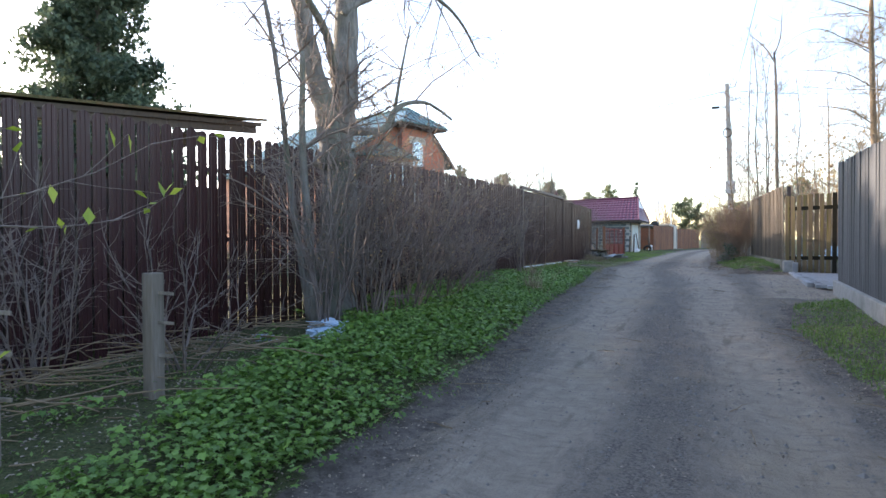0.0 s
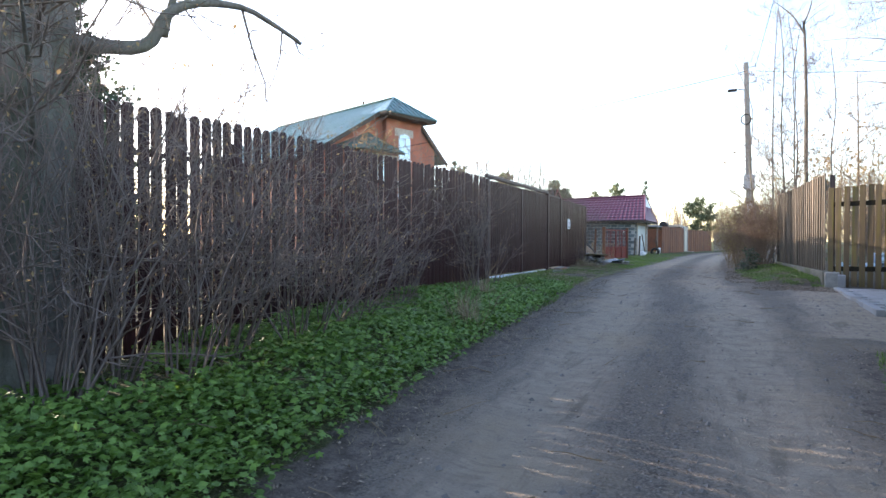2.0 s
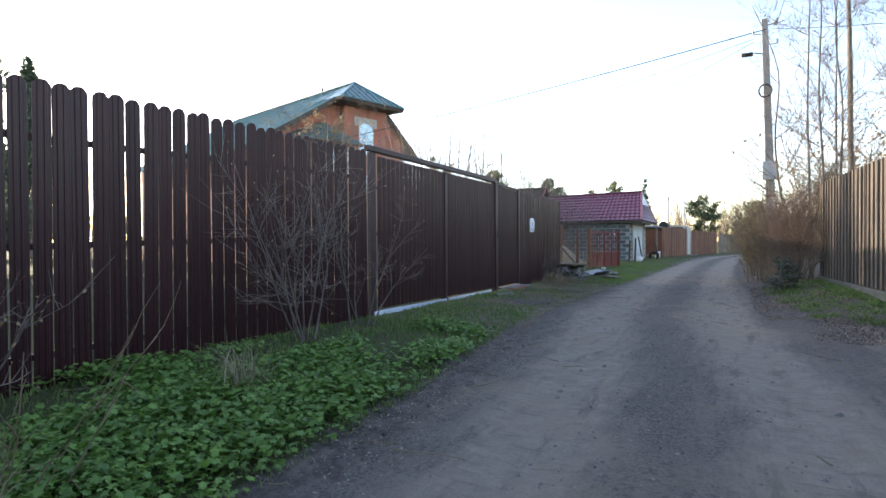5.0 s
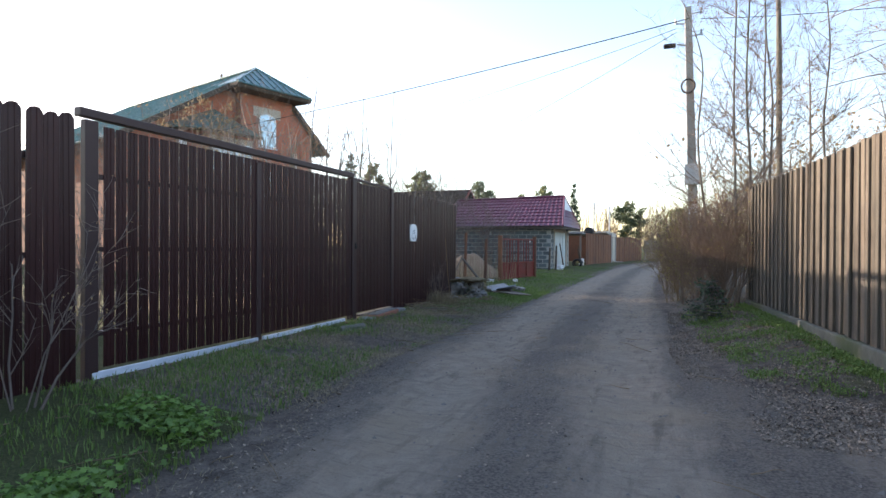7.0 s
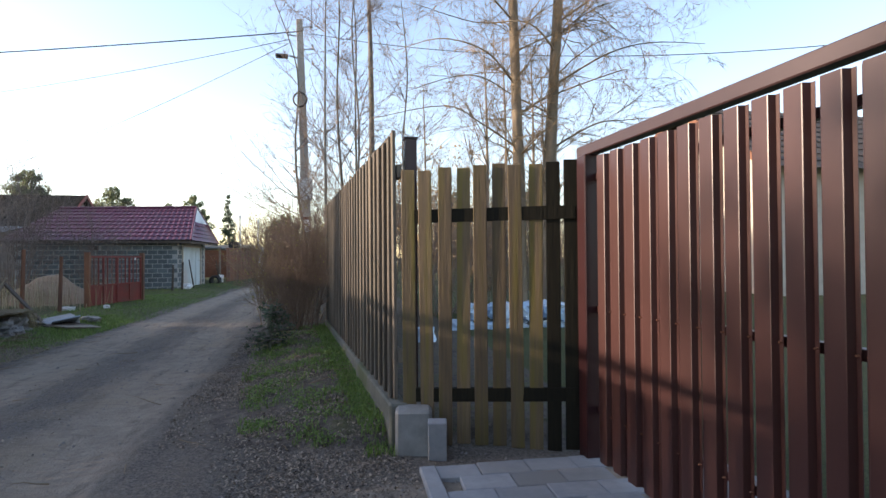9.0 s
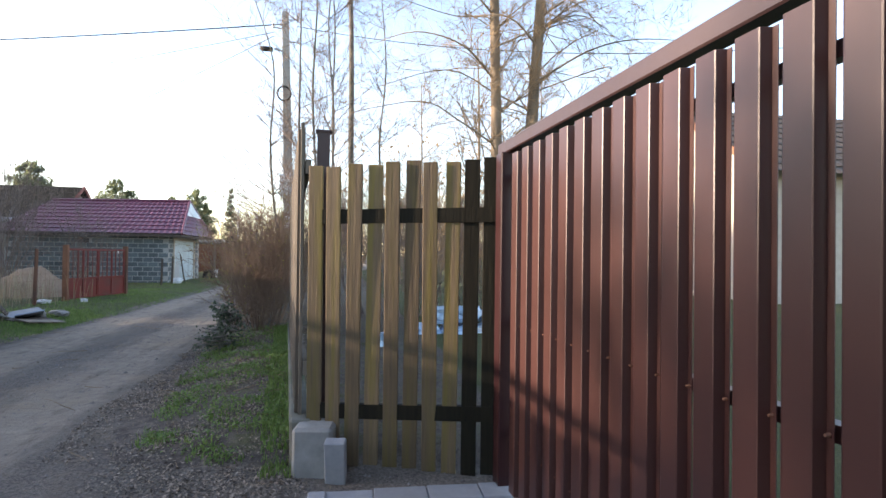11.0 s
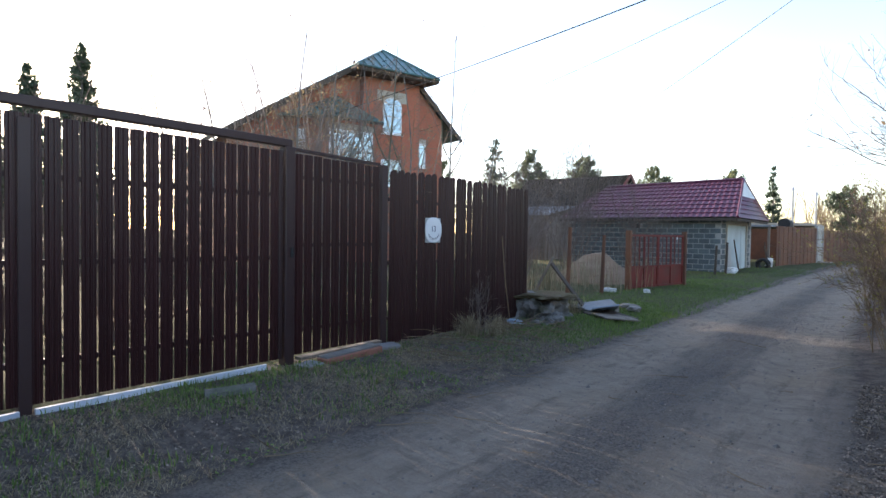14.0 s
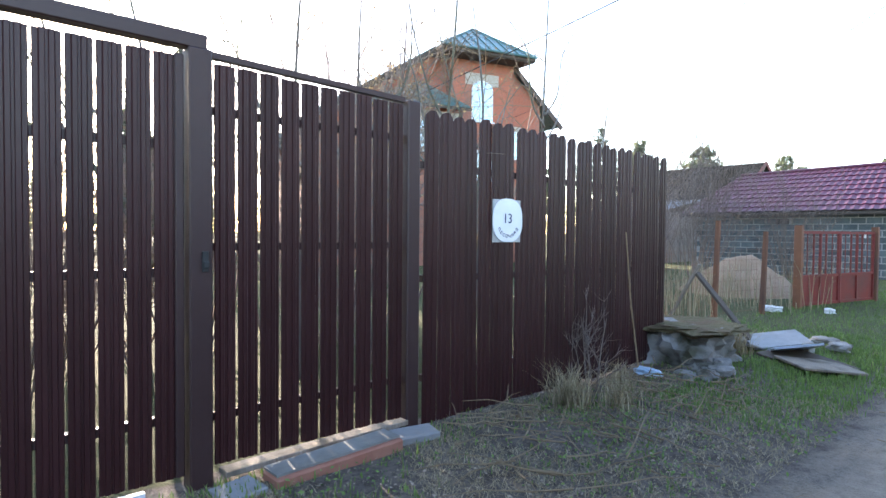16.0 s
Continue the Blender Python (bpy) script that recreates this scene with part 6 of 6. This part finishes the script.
herb = scatter(39000, verge, -1.5, 14.5, lambda x, y: (x < lerp(LEFT, y) - 0.4 or rc.random() < 0.3) and noise.noise((x * 1.3, y * 1.3, 2)) + rc.uniform(-0.3, 0.3) + (0.25 if x > -2.9 else -0.2) - (0.6 if x < -2.3 and y < 6.4 else 0) - (0.8 if x < -1.3 - 0.32 * y and y < 3.2 else 0) - 0.25 * max(0, y - 10) > -0.12)
tagged(new("ground_herbs", leaf_mesh("ground_herbs", [(x, y, z + rc.uniform(0.03, 0.13)) for x, y, z in herb], 0.044, "greenleaf", rc, 0.38, True)), "carpet of bright green ground elder on the verge", "plants", "", "stuff")
g1 = scatter(9000, verge, 8.5, 15.5, patchy(1.1, -0.05, 4)) + scatter(5000, lambda y: (-3.3, lerp(LEFT, y) - 0.1), 21.3, 26, patchy(1.0, -0.2, 44)) + scatter(2200, lambda y: (lerp(RIGHT, y) + 0.2, 2.2 - max(0, y - 15.9) * 0.085), 15.9, 21, patchy(3.2, 0.15, 6)) + scatter(2600, verge, 14.5, 19, patchy(0.9, 0.2, 4)) + scatter(1200, verge, 19, 23.5, patchy(0.8, 0.15, 4)) + scatter(9000, lambda y: (-4.6, lerp(LEFT, y)), 22.3, 34, patchy(0.6, -0.2, 9)) + scatter(5000, lambda y: (-6.5, lerp(LEFT, y)), 30, 44, patchy(0.6, -0.1, 9)) + scatter(5000, lambda y: (2.0 - (y - 15.9) * 0.085, 2.25 - (y - 15.9) * 0.085), 15.7, 21.5) + scatter(5000, lambda y: (lerp(RIGHT, y) + 0.1, 2.5), -1, 9.5, patchy(1.4, -0.1, 6))
tagged(new("grass", blades(g1, 0.05, 0.004, "grass", "grass")), "short patchy spring grass along both verges", "grass", "", "stuff")
g2 = scatter(34000, lambda y: (-3.85, lerp(LEFT, y) - 0.05), 13.8, 22.5, patchy(1.4, -0.05, 12)) + scatter(1500, lambda y: (lerp(LEFT, y) - 0.6, lerp(LEFT, y) + 0.1), 3, 14, patchy(1.2, 0.05, 12)) + scatter(700, lambda y: (lerp(RIGHT, y), 2.4), 15.3, 22, patchy(1.2, 0.1, 15)) + scatter(2500, lambda y: (-9, -4.3), 23, 37, patchy(0.7, 0.0, 13))
tagged(new("dry_grass", blades(g2, 0.02, 0.002, "drygrass", "dry_grass", 2.6)), "matted pale dry grass on the verge", "grass", "", "stuff")
g3 = scatter(900, lambda y: (-8.5, -4.2), 23.2, 31, patchy(0.8, 0.0, 18))
tagged(new("dry_reeds", blades(g3, 0.75, 0.006, "drygrass", "dry_reeds", 0.35)), "tall dry straw stalks in the neglected yard", "grass", "", "stuff")
sg = scatter(9000, lambda y: (lerp(RIGHT, y) + 0.25, 2.3 - max(0, y - 15.9) * 0.085), 15.9, 21.5, patchy(3.2, 0.12, 6)) + scatter(2500, lambda y: (-3.6, -0.9), -0.8, 3.4, patchy(1.4, 0.1, 8)) + scatter(9000, lambda y: (lerp(RIGHT, y) + 0.1, 2.5), -1, 9.8, patchy(1.2, -0.12, 6)) + scatter(3500, lambda y: (-3.6, -2.1), 14.5, 23.5, patchy(0.9, 0.12, 31))
tagged(new("verge_weeds", leaf_mesh("verge_weeds", [(x, y, z + rc.uniform(0.005, 0.05)) for x, y, z in sg], 0.024, "grass", rc, 0.5)), "low green weeds and moss on the verge", "plants", "", "stuff")
li = scatter(2600, lambda y: (lerp(LEFT, y) + 0.9, lerp(LEFT, y) + 2.0), -1, 20, patchy(2.0, 0.1, 41)) + scatter(32000, lambda y: (max(lerp(RIGHT, y), 0.8) - 0.3 if y > 15.95 else 1.0, 2.3), 14.6, 21.5, patchy(1.5, -0.15, 21)) + scatter(4500, lambda y: (lerp(RIGHT, y) - 0.1, 2.5), -1, 9.8, patchy(1.5, -0.1, 21)) + scatter(5000, lambda y: (lerp(LEFT, y) - 0.45, lerp(LEFT, y) + 0.3), -1, 16, patchy(1.5, 0.0, 23)) + scatter(8000, verge, 14, 23, patchy(1.3, -0.15, 24)) + scatter(2500, lambda y: (-3.85, -2.2), -1, 6) + scatter(7000, lambda y: (-3.7, -1.0), -1, 3.6)
tagged(new("leaf_litter", leaf_mesh("leaf_litter", [(x, y, z + 0.006) for x, y, z in li], 0.021, "litter", rc, 0.4)), "brown dry leaf litter and debris along the lane edges", "leaves", "", "stuff")
# pebbles and clods on the road
pv_, pf_ = [], []
for x, y, z in scatter(3800, lambda y: (lerp(LEFT, y) - 0.1, lerp(RIGHT, y)), -1, 26, lambda x, y: rc.random() < 0.25 + 0.75 * math.exp(-((x - (lerp(LEFT, y) + 1.45)) / 0.3) ** 2) or x > 1.3):
    s = rc.uniform(0.005, 0.016) if rc.random() < 0.96 else rc.uniform(0.018, 0.03)
    k = len(pv_)
    pv_ += [(x + s * rc.uniform(0.7, 1.2), y, z), (x, y + s * rc.uniform(0.7, 1.2), z), (x - s * rc.uniform(0.7, 1.2), y, z), (x, y - s * rc.uniform(0.7, 1.2), z), (x + s * 0.2, y, z + s * 0.8)]
    pf_ += [(k, k + 1, k + 4), (k + 1, k + 2, k + 4), (k + 2, k + 3, k + 4), (k + 3, k, k + 4)]
pm = bpy.data.meshes.new("pebbles")
pm.from_pydata(pv_, [], pf_)
pm.materials.append(M["pebble"])
tagged(new("pebbles", pm), "small loose stones and clods on the earth lane", "stones", "", "stuff")
st = Twigs()
for x, y, z in scatter(420, lambda y: (-3.8, 2.3), -1, 23, lambda x, y: not (lerp(LEFT, y) + 0.2 < x < lerp(RIGHT, y) - 0.2) or rc.random() < 0.12):
    a, L = rc.uniform(0, 6.28), rc.uniform(0.08, 0.45)
    d = Vector((math.cos(a), math.sin(a), rc.uniform(-0.02, 0.12)))
    p = Vector((x, y, z + 0.012))
    st.add([p, p + d * L / 3, p + d * L * 0.66 + Vector((0, 0, 0.01)), p + d * L], 0.005, 0.002)
for i in range(90):
    p = Vector((rc.uniform(-3.6, -2.2), rc.uniform(0.3, 3.8), 0))
    p.z = ground_z(p.x, p.y) + rc.uniform(0.03, 0.18)
    a, L = rc.uniform(0, 6.28), rc.uniform(0.4, 1.1)
    d = Vector((math.cos(a), math.sin(a), rc.uniform(-0.05, 0.1)))
    st.add([p, p + d * L / 3, p + d * L * 0.66 + Vector((0, 0, 0.02)), p + d * L], 0.008, 0.003)
for i in range(110):
    p = Vector((rc.uniform(-3.8, -2.6), rc.uniform(19.5, 22.2), 0))
    p.z = ground_z(p.x, p.y) + rc.uniform(0.02, 0.1)
    a, L = rc.uniform(0, 6.28), rc.uniform(0.2, 0.7)
    d = Vector((math.cos(a), math.sin(a), rc.uniform(-0.02, 0.15)))
    st.add([p, p + d * L / 3, p + d * L * 0.66 + Vector((0, 0, 0.02)), p + d * L], 0.006, 0.002)
tagged(new("fallen_twigs", st.mesh("fallen_twigs", "twig_tan")), "fallen dry twigs and sticks on the verges", "twigs", "", "stuff")


# ---- small things by the gates ----
def lump(geo_pts, seed, k, rough=0.12, squash=1.0):
    """A rough stone: a ball of points pushed about."""
    r = random.Random(seed)
    bm = bmesh.new()
    bmesh.ops.create_icosphere(bm, subdivisions=4 if max(k) > 0.3 else 3, radius=1)
    off = Vector((r.uniform(0, 50), r.uniform(0, 50), 0))
    for v in bm.verts:
        n = noise.noise(v.co * 1.6 + off) * 0.35 + noise.noise(v.co * 4 + off) * rough + noise.noise(v.co * 9 + off) * rough * 0.6
        v.co = Vector((max(-0.8, min(0.8, v.co.x)), max(-0.8, min(0.8, v.co.y)), max(-0.7, min(0.7, v.co.z)))) * (1 + n)
        v.co = Vector((v.co.x * k[0], v.co.y * k[1], v.co.z * k[2]))
    g = Geo()
    bm.verts.index_update()
    g.add([v.co + Vector(geo_pts) for v in bm.verts], [tuple(v.index for v in f.verts) for f in bm.faces])
    bm.free()
    return g


ruin = thing("masonry_stump", (-3.5, 22.75, 0.85), "broken mossy rubble masonry stump with a crumbling corner", "masonry")
part("core", lump((-3.68, 22.9, 0.96), 3, (0.42, 0.5, 0.36), 0.3), "stone", ruin, "pale rubble masonry")
part("moss_cap", lump((-3.72, 22.95, 1.22), 5, (0.52, 0.6, 0.05), 0.25), "moss", ruin, "brown moss cap")
for i in range(9):
    part("stone", lump((-3.25 + rc.uniform(-0.25, 0.25), 22.35 + rc.uniform(-0.15, 0.25), 0.86 + rc.uniform(0, 0.12)), 30 + i, (rc.uniform(0.06, 0.13),) * 2 + (rc.uniform(0.05, 0.09),)), "stone", ruin)
for i, (x, y, z, w, l, tx, ty, rz, mt) in enumerate([(-3.1, 23.95, 0.96, 0.34, 0.22, -10, 14, 118, "bluesheet"), (-2.9, 23.75, 0.89, 0.36, 0.26, 4, 8, -15, "soffit"), (-3.4, 24.4, 0.96, 0.3, 0.22, 10, -8, 40, "sheet"), (-2.75, 23.6, 0.9, 0.3, 0.24, 2, 5, 50, "oldwood"), (-3.65, 23.9, 0.95, 0.25, 0.2, -12, 6, 10, "concrete")]):
    single("broken_sheet", Geo().box(-w, w, -l, l, -0.012, 0.012, pose(x, y, z, tx, ty, rz)), mt, "broken flat roofing sheet lying on the verge", "sheet", group="broken sheets", bevel=0.004)
for i in range(12):
    x, y = rc.uniform(-4.3, -2.7), rc.uniform(23.3, 25.2)
    single("rubble_stone", lump((x, y, ground_z(x, y) + 0.05), 60 + i, (rc.uniform(0.06, 0.16), rc.uniform(0.06, 0.16), rc.uniform(0.05, 0.11))), "stone" if i % 3 else "concrete", "loose grey rubble stone by the ruined stump", "stone", group="rubble stones")
heap = Geo()
hv = []
for j in range(15):
    for i in range(28):
        a, u = 2 * math.pi * i / 28, j / 14
        x, y = -6.25 + 1.5 * u * math.cos(a), 30.7 + 1.3 * u * math.sin(a)
        hv.append((x, y, 0.72 + 0.92 * min(1.0, 1.22 * (1 - u)) ** 0.95 * (1 + 0.12 * noise.noise((x * 2, y * 2, 0))) + 0.05 * noise.noise((x * 5, y * 5, 1))))
heap.add(hv, [(j * 28 + i, j * 28 + (i + 1) % 28, (j + 1) * 28 + (i + 1) % 28, (j + 1) * 28 + i) for j in range(14) for i in range(28)])
single("sand_mound", heap, "sand", "conical heap of tan building sand in the yard", "sand", smooth=True)
pf2 = thing("leaning_planks", (-4.2, 24.2, 0.88), "weathered planks leaning together behind the masonry stump", "planks")
part("plank", Geo().beam((-4.64, 24.1, 0.86), (-4.2, 24.22, 1.78), 0.14, 0.03), "oldwood", pf2, "pale split plank", bevel=0.004)
part("plank", Geo().beam((-4.26, 24.26, 1.68), (-3.6, 24.3, 0.9), 0.13, 0.03), "soffit", pf2, bevel=0.004)
part("plank", Geo().beam((-4.5, 24.3, 1.05), (-3.7, 24.34, 1.02), 0.1, 0.03), "soffit", pf2, bevel=0.004)
for i, (x, y, h) in enumerate([(-4.8, 26.0, 2.35), (-4.6, 27.3, 2.2), (-4.4, 36.5, 1.9), (-4.3, 37.6, 2.0)]):
    single("old_post", Geo().tube([(x, y, 0.5), (x + 0.03, y, h * 0.6), (x + 0.05, y, h)], [0.05, 0.045, 0.04], 8), "rust" if i < 2 else "soffit", "old round reddish-brown fence post", "post", group="old posts")
wf = thing("wire_fence", (-4.6, 27.3, 0.85), "sagging wire netting fence between old posts", "fence")
for i in range(7):
    z = 0.95 + i * 0.16
    part("wire", Geo().tube([(-4.1, 23.1, z), (-4.8, 26.0, z), (-4.6, 27.3, z), (-4.47, 28.55, z)], [0.0025] * 4, 4), "rust", wf)
for i in range(26):
    u = i / 25
    x, y = -4.1 - 0.7 * min(1, u * 1.9), 23.1 + 5.4 * u
    part("wire", Geo().tube([(x, y, 0.9), (x, y, 1.95)], [0.002, 0.002], 3), "rust", wf)
# kerb beam and blocks under the wicket
kbm = thing("kerb_beam", (-3.68, 18.9, 0.85), "red-painted concrete beam with a grey top at the wicket", "beam")
part("body", Geo().beam((-3.7, 18.52, 0.86), (-3.72, 19.3, 0.88), 0.17, 0.13), "brickwall", kbm, "dull red painted side", bevel=0.01)
part("top", Geo().beam((-3.72, 18.53, 0.932), (-3.74, 19.29, 0.952), 0.15, 0.012), "concrete", kbm, "grey worn top")
single("paving_block", Geo().box(-0.1, 0.1, -0.11, 0.11, 0, 0.08, pose(-3.72, 18.37, 0.82, 3, 0, 5)), "paver", "pale grey paving block beside the kerb beam", "block", group="blocks by the wicket", bevel=0.008)
single("paving_block", Geo().box(-0.08, 0.08, -0.14, 0.14, 0, 0.07, pose(-3.74, 19.46, 0.86, 0, 3, -12)), "paver", "pale grey paving block beside the kerb beam", "block", group="blocks by the wicket", bevel=0.008)
lg = thing("cut_log", (-3.35, 17.3, 0.9), "short cut grey log lying on the verge by the gate", "log")
part("log_body", Geo().tube([(-3.45, 17.15, 0.87), (-3.3, 17.5, 0.88)], [0.07, 0.075], 12), "bark", lg)
part("cut_face", Geo().tube([(-3.299, 17.502, 0.88), (-3.297, 17.507, 0.88)], [0.068, 0.066], 12), "sand", lg, "pale sawn end")
# litter
for i, (x, y, mt, lab, k) in enumerate([(-3.65, 22.05, "plastic", "crumpled clear plastic bottle by the fence", (0.14, 0.06, 0.05)), (-4.6, 27.8, "white", "white plastic scrap in the dry grass", (0.16, 0.1, 0.07)), (-3.9, 28.3, "white", "white plastic scrap in the dry grass", (0.08, 0.07, 0.06)), (-2.6, 3.95, "plastic", "crumpled pale plastic bag under the tree", (0.22, 0.16, 0.08)), (-2.35, 3.6, "plastic", "crumpled pale plastic bag under the tree", (0.2, 0.13, 0.07)), (-2.9, 3.4, "bluesheet", "scrap of blue plastic among the twigs", (0.12, 0.07, 0.04)), (-4.15, 37.9, "white", "white sack beside the garage corner", (0.22, 0.2, 0.16)), (-4.1, 45.2, "white", "white sack beside the rusty fence", (0.15, 0.15, 0.3))]):
    single("plastic_litter", lump((x, y, ground_z(x, y) + k[2] * 0.6), 80 + i, k, 0.5), mt, lab, "litter", group="litter")
# old posts by the first verge
for i, (x, y, zt) in enumerate([(-2.2, 1.72, 1.45), (-1.98, 0.72, 1.46)]):
    op = thing("old_fence_post", (x, y, ground_z(x, y)), "weathered grey square wooden fence post", "post", "old fence posts")
    part("post", Geo().box(x - 0.045, x + 0.045, y - 0.045, y + 0.045, ground_z(x, y) - 0.2, zt), "oldwood", op, bevel=0.006)
    for z in (zt - 0.12, zt - 0.3, zt - 0.5):
        part("nail_stub", Geo().beam((x + 0.04, y, z), (x + 0.12, y + 0.05, z - 0.01), 0.012, 0.018), "oldwood", op)
# paved yard and bags behind the board fence
yd = single("yard_paving", Geo().box(3.62, 9, 12, 21.8, 0.7, 0.885).box(2.45, 3.62, 16.0, 21.8, 0.7, 0.885), "paver", "smooth grey paved yard behind the fence", "paving", "structure")
for i in range(9):
    x = 3.75 + (i % 5) * 0.42 + (0.2 if i > 4 else 0)
    z = 1.02 if i < 5 else 1.28
    single("plastic_bag", lump((x, 20.6 + rc.uniform(-0.1, 0.1), z), 90 + i, (0.24, 0.3, 0.17), 0.2), "plastic", "full pale blue plastic bag stacked in the yard", "bag", group="stacked bags")
single("plastic_bag", lump((3.0, 19.4, 1.05), 99, (0.16, 0.2, 0.2), 0.3), "plastic", "full pale blue plastic bag stacked in the yard", "bag", group="stacked bags")
# clutter by the garage door
for i, (x, y, h) in enumerate([(-4.35, 39.0, 2.1), (-4.2, 44.3, 2.0), (-4.3, 44.8, 1.8)]):
    single("leaning_pole", Geo().tube([(x + 0.25, y, 0.7), (x, y + 0.1, h)], [0.035, 0.025], 7), "soffit", "dark pole leaning by the garage", "pole", group="leaning poles")
for i in range(4):
    y = 44.0 + i * 0.14
    single("scrap_tyre", Geo().tube([(-4.2 + 0.22 * math.cos(a * math.pi / 8), y, 0.98 + 0.22 * math.sin(a * math.pi / 8)) for a in range(17)], [0.07] * 17, 7), "black", "old black tyre standing beyond the garage door", "tyre", group="scrap tyres")

single("leaning_stalk", Geo().tube([(-3.78, 22.12, 0.88), (-3.8, 22.0, 1.5), (-3.82, 21.93, 2.15)], [0.008, 0.008, 0.006], 6), "twig_tan", "thin pale dry stalk leaning on the brown fence", "stalk")
for i, (tx, ty, n, h) in enumerate([(-3.55, 20.75, 260, 0.26), (-3.6, 21.5, 160, 0.2), (-3.3, 21.0, 160, 0.18), (-1.95, 8.7, 160, 0.34), (-2.5, 10.5, 120, 0.3), (-3.5, 23.6, 160, 0.3)]):
    pts = []
    for _ in range(n):
        a, k = rc.uniform(0, 6.28), rc.gauss(0, 0.1)
        x, y = tx + math.cos(a) * k, ty + math.sin(a) * k
        pts.append((x, y, ground_z(x, y)))
    tagged(new("grass_tuft", blades(pts, h, 0.003, "drygrass", "grass_tuft", 0.8)), "pale tuft of bent dry grass on the verge", "grass", "dry grass tufts")
